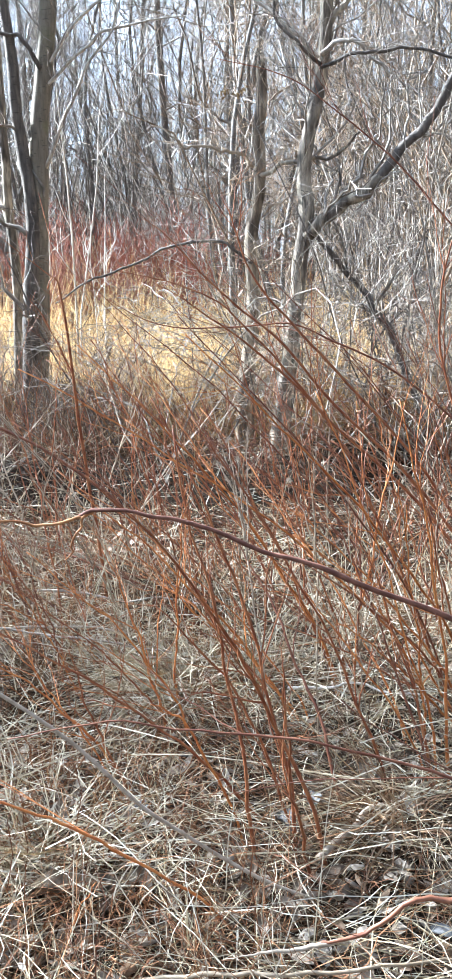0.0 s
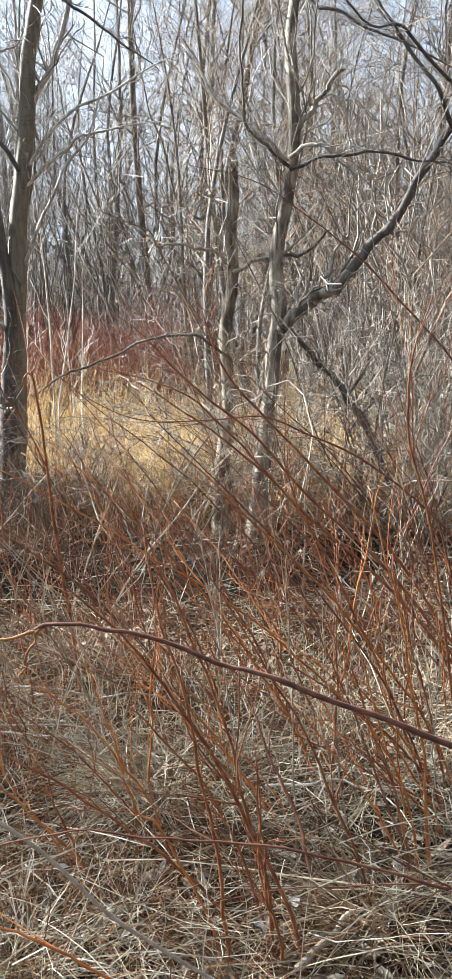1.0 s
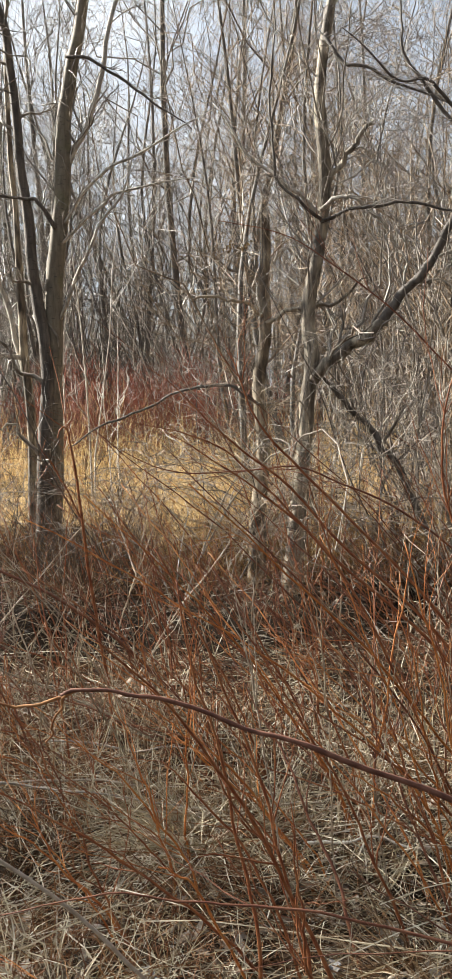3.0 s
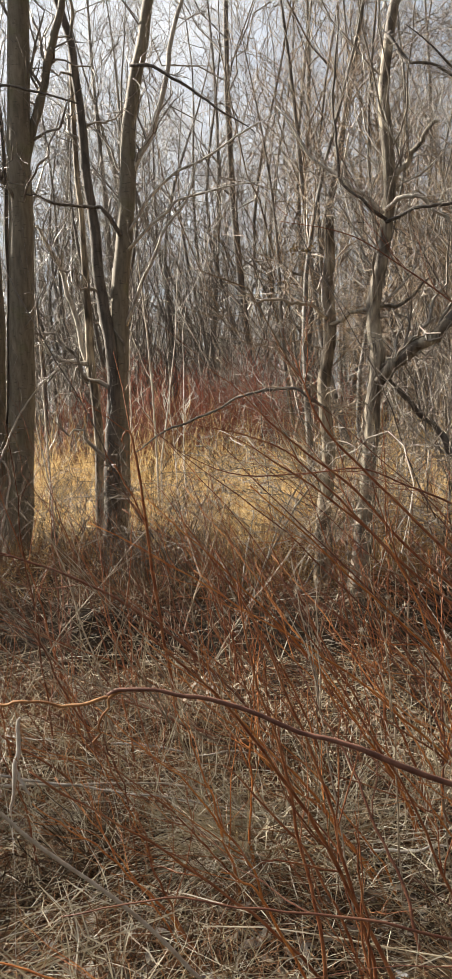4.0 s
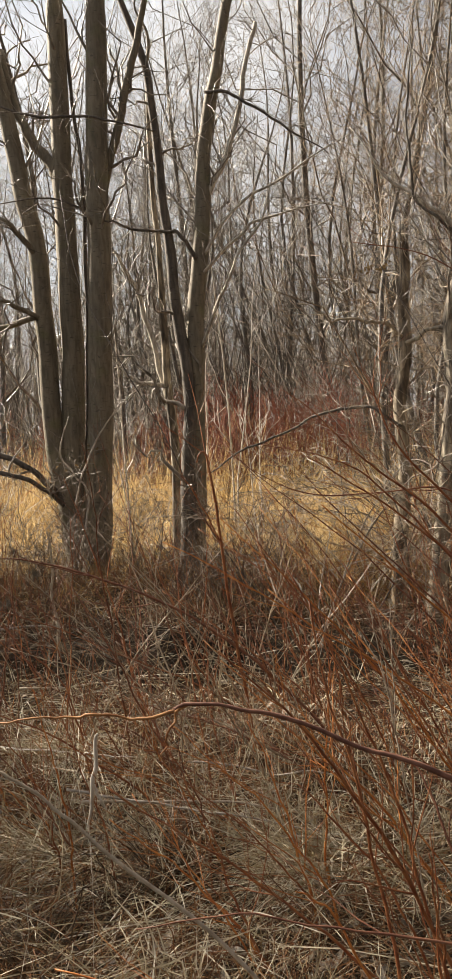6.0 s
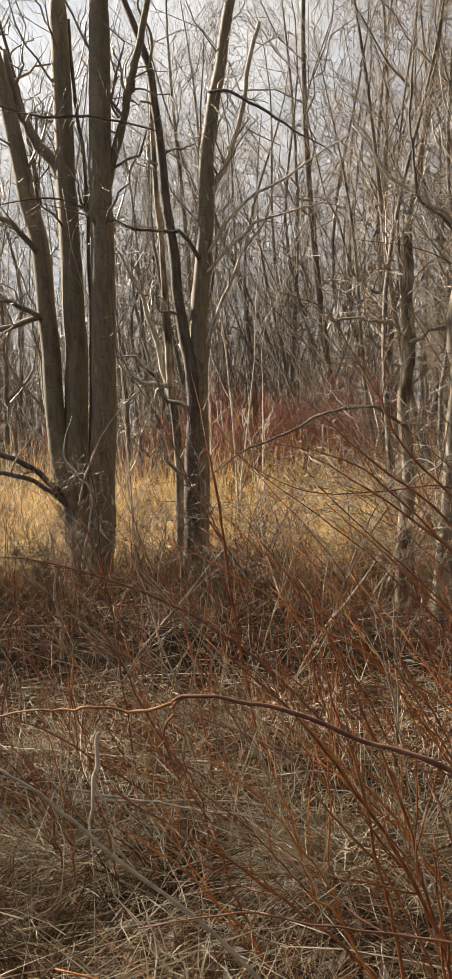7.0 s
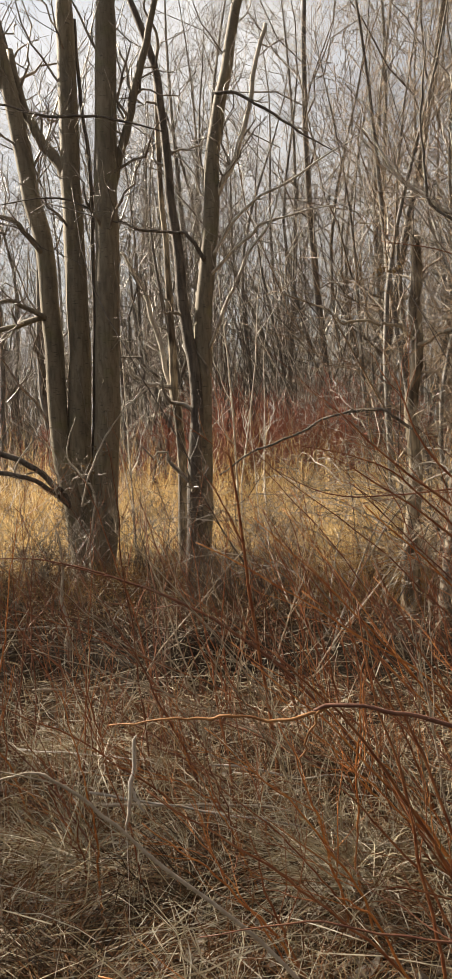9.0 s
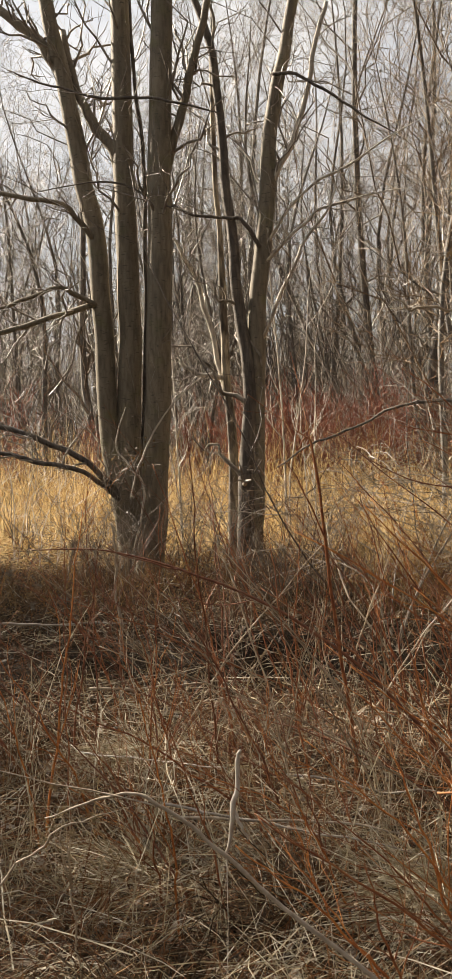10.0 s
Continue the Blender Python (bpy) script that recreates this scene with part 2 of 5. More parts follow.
def limb(points, n=5, S=8, wobble=0.0, lumps=0.0, cap=True, seed=0):
    q = glide(points, n)
    r = np.random.default_rng(seed)
    k = np.linspace(0, 1, len(q))[:, None]
    for f in (3, 7, 13):
        q[:, :3] += wobble / f * 3 * np.sin(k * f * 6.28 + r.uniform(0, 6.28, 3)) * np.minimum(1, k * 6)
    return tubes(q[None, :, :3], q[None, :, 3], S, cap, lumps), q[None, :, :3], q[None, :, 3]


def sprout(P, R, n, lo, hi, length, spread, rise=0.2, K=5, thin=0.6, tip=0.35, wander=0.12, fade=0.5, r=rng, least=0.0006):
    """Side shoots: n to each line, leaving it at spread degrees."""
    N, k = R.shape
    who = np.repeat(np.arange(N), n)
    t = r.uniform(lo, hi, N * n)
    f = t * (k - 1)
    i = np.minimum(f.astype(int), k - 2)
    g = (f - i)[:, None]
    base = P[who, i] * (1 - g) + P[who, i + 1] * g
    rad = R[who, i] * (1 - g[:, 0]) + R[who, i + 1] * g[:, 0]
    T = unit(P[who, i + 1] - P[who, i])
    q = r.normal(size=(N * n, 3))
    q = unit(q - (q * T).sum(1, keepdims=True) * T)
    a = np.radians(spread) * r.uniform(0.6, 1.3, (N * n, 1))
    d = unit(np.cos(a) * T + np.sin(a) * q + [0, 0, rise])
    L = length * (1 - fade * t) * r.uniform(0.5, 1.25, N * n)
    s = np.linspace(0, 1, K)
    C = base[:, None] + d[:, None] * (L[:, None] * s)[..., None]
    C = C + np.array([0, 0, 1.0]) * (rise * 0.6 * L[:, None] * s ** 2)[..., None]
    w = np.cumsum(r.normal(size=(N * n, K, 3)), 1) * (wander * L / K ** 0.5 / 1.5)[:, None, None]
    C = C + (w - w[:, :1]) * s[None, :, None] ** 0.5
    r0 = np.maximum(rad * thin * r.uniform(0.7, 1.1, N * n), least)
    return C, np.maximum(r0[:, None] * (1 - (1 - tip) * s), least * 0.7)


def families(*levels):
    """One shape for each line of the first level, together with all that springs from it. levels: (P, R, sides)."""
    n = len(levels[0][0])
    for i in range(n):
        out = []
        for P, R, S in levels:
            k = len(P) // n
            out.append(tubes(P[i * k:(i + 1) * k], R[i * k:(i + 1) * k], S))
        yield joined(*out)


# added dips that make the dark spots of shade under the brush
SHADE_PITS = [(-1.25, 7.3, 0.42), (-1.55, 6.55, 0.36), (-0.2, 7.1, 0.44), (0.75, 7.4, 0.5), (-2.4, 7.0, 0.36), (-0.75, 6.9, 0.32), (1.5, 7.9, 0.4), (-0.5, 3.28, 0.16), (0.12, 2.75, 0.12), (-1.0, 3.15, 0.12)]


def shade_pit(x, y):
    """Pits sunk into the ground to stand in for deep shade below the brush, 0 to 1."""
    return np.clip(sum(np.exp(-((x - a) ** 2 + 1.4 * (y - b) ** 2) / c ** 2) for a, b, c in SHADE_PITS), 0, 1)


def rise_of(x, y):
    """The ground's height."""
    x, y = np.asarray(x, float), np.asarray(y, float)
    h = 0.035 * np.sin(1.7 * x + 0.6 * y) + 0.03 * np.sin(2.3 * y - 1.1 * x + 1) + 0.015 * np.sin(5.1 * x + 2) * np.sin(4.3 * y)
    return h * np.clip((60 - np.hypot(x, y)) / 40, 0, 1) - 0.02 - (0.42 - 0.28 * (y < 4.5)) * shade_pit(x, y)


# ---- ground ----
def ground_sheet():
    a = np.linspace(-1, 1, 171)
    g = 7 * a + 1500 * np.sign(a) * np.abs(a) ** 9 + 22 * a ** 3
    X, Y = np.meshgrid(g - 1.0, g + 6.0, indexing="ij")
    Z = rise_of(X, Y)
    n = len(a)
    i, j = np.meshgrid(np.arange(n - 1), np.arange(n - 1), indexing="ij")
    k = i * n + j
    F = np.stack([k, k + n, k + n + 1, k + 1], -1).reshape(-1, 4)
    ob = new("ground", mesh_of("ground", np.stack([X, Y, Z], -1).reshape(-1, 3), [F], soil))
    tagged(ob, "dark brown soil under matted dead grass and leaves", "ground", kind="structure")


ground_sheet()

# ---- large trees by the clearing ----


def big_tree(name, base, label, trunks, limbs, seed, twig_mat=grey_twig, crown=0.7, up=7.5, slim=1.0):
    """trunks: (points, material); limbs: (points, material). Each is a part; fine shoots grow from all of them."""
    r = np.random.default_rng(seed)
    root = thing(name, (0, 0, 0), label, "tree")
    root.location = base
    inv = -np.array(base)

    def place(shape):
        return shape[0] + inv, shape[1]

    for pts, mat, *o in trunks:
        pts = [tuple(p) for p in pts]
        q = np.array(pts)
        if not o:
            # on past the highest known point, thinning
            d = unit(q[-1, :3] - q[-3, :3])
            for s in (0.3, 0.6, 0.85, 1.0):
                lift = (up - q[-1, 2]) * s
                pts.append((*(q[-1, :3] + d * lift + r.normal(0, 0.05, 3) * lift), q[-1, 3] * (1 - 0.8 * s)))
        # the flare at the foot
        first = pts[0]
        pts = [(first[0], first[1], -0.1, first[3] * 1.35)] + pts
        pts = [(*p[:3], p[3] * slim) for p in pts]
        shape, P, R = limb(pts, 7, 18, 0.012 / slim, 0.008 if slim == 1 else 0.05, True, seed)
        tr = part("trunk", place(shape), mat, root)
        if crown:
            P1, R1 = sprout(P, R, int(18 * crown), 0.42, 0.98, 2.0, 52, 0.25, 9, 0.17, 0.25, 0.2, 0.4, r)
            P2, R2 = sprout(P1, R1, 6, 0.15, 1, 0.7, 50, 0.1, 5, 0.55, 0.4, 0.3, 0.4, r, 0.0026)
            P3, R3 = sprout(P2, R2, 3, 0.2, 1, 0.3, 45, 0.1, 4, 0.7, 0.5, 0.2, 0.4, r, 0.0018)
            for shape in families((P1, R1, 6), (P2, R2, 4), (P3, R3, 3)):
                part("branch", place(shape), twig_mat, root)
    for pts, mat, n in limbs:
        shape, P, R = limb([(*p[:3], p[3] * slim) for p in pts], 6, 9, 0.01 / slim, 0.03 if slim == 1 else 0.08, True, seed + 1)
        lb = part("limb", place(shape), mat, root)
        if n:
            P2, R2 = sprout(P, R, n + 5, 0.1, 1, 1.0, 55, 0.1, 8, 0.3 if slim < 1 else 0.4, 0.3, 0.42, 0.3, r, 0.0024)
            P3, R3 = sprout(P2, R2, 4, 0.2, 1, 0.3, 45, 0.1, 4, 0.7, 0.5, 0.2, 0.4, r, 0.0018)
            for shape in families((P2, R2, 4), (P3, R3, 3)):
                part("twig", place(shape), twig_mat, lb)
    return root


big_tree("multi_stem_tree", (-3.45, 11.0, 0.0), "tall grey-barked tree with three trunks from one base",
         [([(-3.57, 11.0, 0.2, 0.138), (-3.65, 11.0, 0.91, 0.123), (-3.75, 11.0, 1.49, 0.116), (-3.79, 11.0, 2.35, 0.113), (-3.81, 11.0, 3.2, 0.11),
            (-3.83, 11.0, 3.91, 0.107), (-3.92, 11.0, 4.41, 0.105), (-4.02, 11.0, 5.04, 0.099), (-4.2, 11.0, 6.03, 0.087), (-4.31, 11.0, 6.59, 0.08)], smooth_bark),
          ([(-3.6, 11.1, 0.13, 0.165), (-3.58, 11.1, 1.34, 0.146), (-3.53, 11.1, 2.34, 0.135), (-3.51, 11.1, 3.2, 0.128), (-3.5, 11.1, 4.25, 0.119),
            (-3.48, 11.1, 5.02, 0.114), (-3.47, 11.1, 6.53, 0.103)], smooth_bark),
          ([(-3.34, 10.9, 0.09, 0.175), (-3.25, 10.9, 0.77, 0.157), (-3.2, 10.9, 1.48, 0.149), (-3.13, 10.9, 2.59, 0.142), (-3.06, 10.9, 3.7, 0.136),
            (-2.99, 10.9, 5.05, 0.126), (-2.93, 10.9, 6.38, 0.115)], smooth_bark)],
         [([(-4.11, 11.0, 5.67, 0.062), (-4.41, 11.0, 6.15, 0.056), (-4.84, 11.0, 6.52, 0.049), (-5.29, 11.0, 6.78, 0.042)], smooth_bark, 8),
          ([(-3.49, 11.1, 4.46, 0.067), (-3.58, 11.1, 4.82, 0.068), (-3.79, 11.1, 5.15, 0.061), (-3.97, 11.1, 5.48, 0.054), (-4.2, 11.2, 6.3, 0.04)], smooth_bark, 4),
          ([(-3.04, 11.0, 4.4, 0.066), (-2.89, 11.0, 4.86, 0.055), (-2.74, 11.0, 5.32, 0.049), (-2.59, 11.0, 5.84, 0.045), (-2.43, 11.0, 6.36, 0.038), (-2.2, 11.0, 7.2, 0.02)], smooth_bark, 8),
          ([(-3.44, 11.2, 0.4, 0.035), (-3.44, 11.2, 1.33, 0.032), (-3.34, 11.2, 3.06, 0.026), (-3.29, 11.2, 4.47, 0.024), (-3.34, 11.2, 5.52, 0.023), (-3.39, 11.2, 6.56, 0.021)], dark_bark, 8),
          ([(-3.87, 10.9, 3.14, 0.036), (-4.39, 10.9, 3.02, 0.033), (-5.01, 10.9, 2.88, 0.03), (-5.49, 10.9, 2.72, 0.023)], smooth_bark, 8),
          ([(-3.83, 10.9, 3.13, 0.032), (-4.18, 10.7, 3.32, 0.025), (-4.59, 10.7, 3.22, 0.022), (-5.05, 10.7, 3.11, 0.019)], smooth_bark, 8),
          ([(-3.68, 10.95, 0.95, 0.045), (-3.85, 10.7, 1.27, 0.036), (-4.34, 10.6, 1.59, 0.033), (-4.93, 10.6, 1.79, 0.03), (-5.9, 10.6, 2.1, 0.018)], dark_bark, 6),
          ([(-3.66, 10.93, 0.9, 0.035), (-3.85, 10.5, 1.22, 0.027), (-4.38, 10.3, 1.4, 0.025), (-4.81, 10.3, 1.5, 0.022), (-5.7, 10.3, 1.68, 0.012)], dark_bark, 6),
          ([(-3.83, 10.92, 3.87, 0.036), (-4.1, 10.7, 4.22, 0.029), (-4.83, 10.7, 4.41, 0.026), (-5.27, 10.7, 4.52, 0.023)], smooth_bark, 9),
          ([(-2.287, 10.75, 5.051, 0.009), (-2.783, 10.75, 5.234, 0.013), (-3.248, 10.75, 5.316, 0.016), (-3.763, 10.75, 5.39, 0.014), (-4.254, 10.75, 5.578, 0.012), (-4.692, 10.75, 5.756, 0.007)], dark_bark, 8),
          ([(-3.452, 10.6, 0.2, 0.014), (-3.409, 10.6, 0.377, 0.014), (-3.33, 10.6, 0.727, 0.012), (-3.273, 10.6, 1.111, 0.012), (-3.426, 10.6, 1.274, 0.011), (-3.567, 10.6, 1.556, 0.01), (-3.458, 10.6, 1.949, 0.006)], pale_bark, 4),
          ([(-3.438, 10.6, 0.939, 0.012), (-3.316, 10.6, 1.321, 0.011), (-3.122, 10.6, 1.697, 0.01), (-2.884, 10.6, 1.999, 0.008), (-2.536, 10.6, 2.293, 0.005)], pale_bark, 4)], 11)

big_tree("forked_tree", (-2.25, 11.4, 0.0), "slim grey forked tree with a darker base",
         [([(-2.25, 11.4, 0.11, 0.147), (-2.21, 11.4, 0.7, 0.131), (-2.18, 11.4, 1.21, 0.124), (-2.11, 11.4, 2.29, 0.109), (-2.04, 11.4, 3.14, 0.102),
            (-1.93, 11.4, 4.05, 0.096), (-1.88, 11.4, 4.88, 0.087), (-1.77, 11.4, 5.49, 0.076), (-1.61, 11.4, 6.02, 0.066), (-1.52, 11.4, 6.48, 0.059)], smooth_bark),
          ([(-2.49, 11.6, 0.12, 0.064), (-2.47, 11.6, 1.58, 0.056), (-2.5, 11.6, 2.32, 0.052), (-2.49, 11.6, 3.19, 0.045), (-2.52, 11.6, 3.92, 0.034),
            (-2.56, 11.6, 4.86, 0.031), (-2.53, 11.6, 5.92, 0.024)], rough_bark)],
         [([(-2.3, 11.3, -0.1, 0.13), (-2.26, 11.29, 0.6, 0.108), (-2.22, 11.29, 1.4, 0.086), (-2.18, 11.29, 2.29, 0.076), (-2.26, 11.3, 3.0, 0.069), (-2.29, 11.3, 3.71, 0.062), (-2.37, 11.3, 4.41, 0.056),
            (-2.41, 11.3, 5.25, 0.049), (-2.45, 11.3, 5.87, 0.046), (-2.64, 11.3, 6.51, 0.04), (-3.0, 11.3, 7.4, 0.02)], dark_bark, 9),
          ([(-1.88, 11.4, 4.39, 0.037), (-1.69, 11.4, 4.72, 0.034), (-1.5, 11.4, 5.12, 0.03), (-1.34, 11.4, 5.78, 0.027), (-1.18, 11.4, 6.37, 0.023)], pale_bark, 8),
          ([(-2.0, 11.3, 3.72, 0.028), (-2.15, 11.2, 3.99, 0.022), (-2.33, 11.2, 4.05, 0.019), (-2.79, 11.2, 4.13, 0.015), (-3.04, 11.2, 4.27, 0.013), (-3.52, 10.7, 4.42, 0.01), (-4.3, 10.5, 4.35, 0.005)], dark_bark, 8),
          ([(-1.79, 11.3, 5.61, 0.022), (-1.46, 11.2, 5.51, 0.018), (-0.93, 11.2, 5.13, 0.014), (-0.4, 11.2, 4.75, 0.005)], dark_bark, 9),
          ([(-1.93, 11.35, 3.75, 0.02), (-1.49, 11.2, 4.25, 0.016), (-1.0, 11.2, 4.5, 0.014), (-0.17, 11.2, 4.95, 0.005)], pale_bark, 7),
          ([(-1.95, 11.35, 3.55, 0.02), (-1.45, 11.2, 3.94, 0.017), (-1.16, 11.2, 4.1, 0.014), (-0.34, 11.2, 4.22, 0.005)], pale_bark, 7),
          ([(-2.0, 11.35, 2.7, 0.022), (-1.66, 11.1, 3.32, 0.018), (-1.45, 11.1, 3.72, 0.015), (-1.15, 11.1, 4.13, 0.011), (-1.04, 11.1, 4.58, 0.005)], pale_bark, 7),
          ([(-2.5, 11.6, 2.05, 0.03), (-2.7, 11.7, 2.92, 0.03), (-2.86, 11.7, 3.52, 0.027), (-3.11, 11.7, 3.98, 0.019)], pale_bark, 5),
          ([(-2.5, 11.6, 2.28, 0.03), (-2.75, 11.5, 2.32, 0.026), (-2.94, 11.5, 2.41, 0.022), (-3.05, 11.5, 2.56, 0.019)], pale_bark, 3)], 23)

big_tree("crooked_tree", (0.47, 8.5, 0.0), "crooked pale grey tree with a long leaning limb",
         [([(0.47, 8.5, 0.14, 0.111), (0.51, 8.5, 0.56, 0.094), (0.54, 8.5, 0.89, 0.085), (0.58, 8.5, 1.27, 0.08), (0.65, 8.5, 1.71, 0.077), (0.69, 8.5, 2.03, 0.08),
            (0.66, 8.5, 2.35, 0.071), (0.7, 8.5, 2.77, 0.066), (0.78, 8.5, 3.24, 0.064), (0.83, 8.5, 3.65, 0.062), (0.8, 8.5, 4.06, 0.06), (0.82, 8.5, 4.36, 0.052), (0.9, 8.5, 4.96, 0.047)], rough_bark)],
         [([(0.67, 8.45, 1.86, 0.065), (0.93, 8.4, 2.1, 0.06), (1.17, 8.4, 2.23, 0.055), (1.3, 8.4, 2.37, 0.05)], rough_bark, 2),
          # the same limb further up: shade on it is put into the dark bark colour
          ([(1.26, 8.4, 2.33, 0.051), (1.47, 8.4, 2.58, 0.047), (1.69, 8.4, 2.83, 0.044), (1.91, 8.4, 3.19, 0.041),
            (2.14, 8.4, 3.59, 0.037), (2.44, 8.4, 4.19, 0.032), (2.65, 8.4, 4.83, 0.025)], dark_bark, 20),
          ([(0.82, 8.5, 3.5, 0.03), (0.98, 8.5, 3.7, 0.028), (1.1, 8.5, 3.86, 0.026), (1.24, 8.5, 4.05, 0.017)], rough_bark, 6),
          ([(0.78, 8.45, 3.3, 0.025), (0.97, 8.3, 3.38, 0.022), (1.13, 8.3, 3.28, 0.019), (1.31, 8.3, 3.11, 0.014)], pale_bark, 4),
          ([(0.78, 8.45, 3.2, 0.02), (1.09, 8.2, 3.26, 0.017), (1.45, 8.2, 3.28, 0.014), (1.91, 8.2, 3.21, 0.01), (2.27, 8.2, 3.14, 0.005)], dark_bark, 10),
          ([(0.78, 8.45, 3.22, 0.02), (0.6, 8.3, 3.33, 0.016), (0.47, 8.3, 3.46, 0.014), (0.39, 8.3, 3.61, 0.013), (0.37, 8.3, 3.99, 0.012), (0.39, 8.3, 4.43, 0.01), (0.42, 8.3, 4.9, 0.005)], dark_bark, 6),
          ([(0.76, 8.45, 3.27, 0.024), (0.57, 8.4, 3.44, 0.024), (0.43, 8.4, 3.55, 0.021), (0.15, 8.4, 3.8, 0.014), (-0.1, 8.4, 4.2, 0.005)], pale_bark, 7),
          ([(0.87, 8.48, 4.75, 0.022), (0.84, 8.3, 4.61, 0.02), (1.01, 8.2, 4.4, 0.016), (1.21, 8.2, 4.34, 0.014), (1.52, 8.2, 4.18, 0.012), (2.15, 8.2, 3.91, 0.006)], dark_bark, 9),
          ([(2.12, 8.35, 3.5, 0.026), (1.91, 8.0, 3.7, 0.021), (1.69, 8.0, 4.02, 0.018), (1.46, 8.0, 4.31, 0.015), (1.41, 8.0, 4.57, 0.012), (1.37, 8.0, 5.1, 0.006)], dark_bark, 8),
          ([(2.2, 8.35, 3.64, 0.02), (1.94, 7.8, 3.73, 0.018), (1.55, 7.6, 4.04, 0.015), (1.26, 7.6, 4.11, 0.011), (0.87, 7.4, 4.41, 0.005)], dark_bark, 10)], 37, crown=1.2, up=7.0, slim=0.84)


def snag():
    base = np.array((0.15, 8.9, 0.0))
    root = thing("snag", base, "dead standing trunk with a snapped-off splintered top", "dead tree")
    pts = [(0.15, 8.9, -0.1, 0.13), (0.15, 8.9, 0.03, 0.11), (0.17, 8.9, 0.4, 0.093), (0.19, 8.9, 0.69, 0.081), (0.24, 8.9, 1.26, 0.072), (0.22, 8.9, 1.83, 0.066),
           (0.3, 8.9, 2.28, 0.063), (0.29, 8.9, 2.78, 0.058), (0.32, 8.9, 3.08, 0.055), (0.32, 8.9, 3.33, 0.05)]
    pts = [(*p[:3], p[3] * 0.86) for p in pts]
    (V, F), P, R = limb(pts, 8, 16, 0.006, 0.05, True, 5)
    V[-16:, 2] += np.random.default_rng(2).uniform(-0.12, 0.14, 16)
    part("trunk", (V - base, F), dead_wood, root)
    r = np.random.default_rng(8)
    P1, R1 = sprout(P, R, 62, 0.15, 0.95, 0.8, 70, 0.05, 8, 0.1, 0.4, 0.45, 0.2, r)
    P2, R2 = sprout(P1, R1, 4, 0.2, 1, 0.35, 50, 0, 5, 0.6, 0.5, 0.25, 0.2, r, 0.002)
    for shape in families((P1 - base, R1, 5), (P2 - base, R2, 3)):
        part("twig", shape, tan_twig, root)
    for pts, mat, n in (([(0.23, 8.85, 1.66, 0.015), (0.0, 8.8, 1.81, 0.013), (-0.31, 8.8, 1.85, 0.014), (-0.34, 8.8, 1.83, 0.012), (-0.68, 8.8, 1.73, 0.011), (-1.09, 8.8, 1.56, 0.01), (-1.5, 8.8, 1.34, 0.006)], dark_bark, 6),
                        ([(0.3, 8.86, 2.4, 0.022), (0.58, 8.65, 2.5, 0.017), (0.86, 8.55, 2.52, 0.014), (1.2, 8.5, 2.75, 0.006)], rough_bark, 6),
                        ([(0.27, 8.86, 2.46, 0.018), (0.02, 8.7, 2.6, 0.014), (-0.32, 8.6, 2.62, 0.01), (-0.6, 8.6, 2.8, 0.004)], tan_twig, 5)):
        (V, F), P, R = limb(pts, 6, 8, 0.02, 0.06, True, 9)
        lb = part("limb", (V - base, F), mat, root)
        P1, R1 = sprout(P, R, n, 0.2, 1, 0.5, 50, 0.1, 7, 0.4, 0.3, 0.3, 0.3, r, 0.0024)
        for shape in families((P1 - base, R1, 4)):
            part("twig", shape, grey_twig, lb)


snag()


def fallen(name, label, pts, mat, n, seed):
    base = np.array((*pts[0][:3],))
    root = thing(name, base, label, "log")
    r = np.random.default_rng(seed)
    (V, F), P, R = limb(pts, 7, 10, 0.015, 0.04, True, seed)
    part("stem", (V - base, F), mat, root)
    P1, R1 = sprout(P, R, n, 0.2, 1, 0.6, 50, 0.2, 6, 0.4, 0.4, 0.2, 0.2, r)
    P2, R2 = sprout(P1, R1, 4, 0.2, 1, 0.3, 45, 0.05, 4, 0.6, 0.5, 0.2, 0.2, r, 0.002)
    for shape in families((P1 - base, R1, 5), (P2 - base, R2, 3)):
        part("twig", shape, grey_twig, root)


fallen("leaning_log", "dark dead log leaning against the crooked tree", [(1.95, 8.9, 0.0, 0.034), (1.48, 8.9, 1.02, 0.031), (1.31, 8.9, 1.28, 0.03), (1.09, 8.9, 1.58, 0.026), (0.7, 8.75, 1.95, 0.018)], dark_bark, 12, 6)

# ---- the woods behind ----


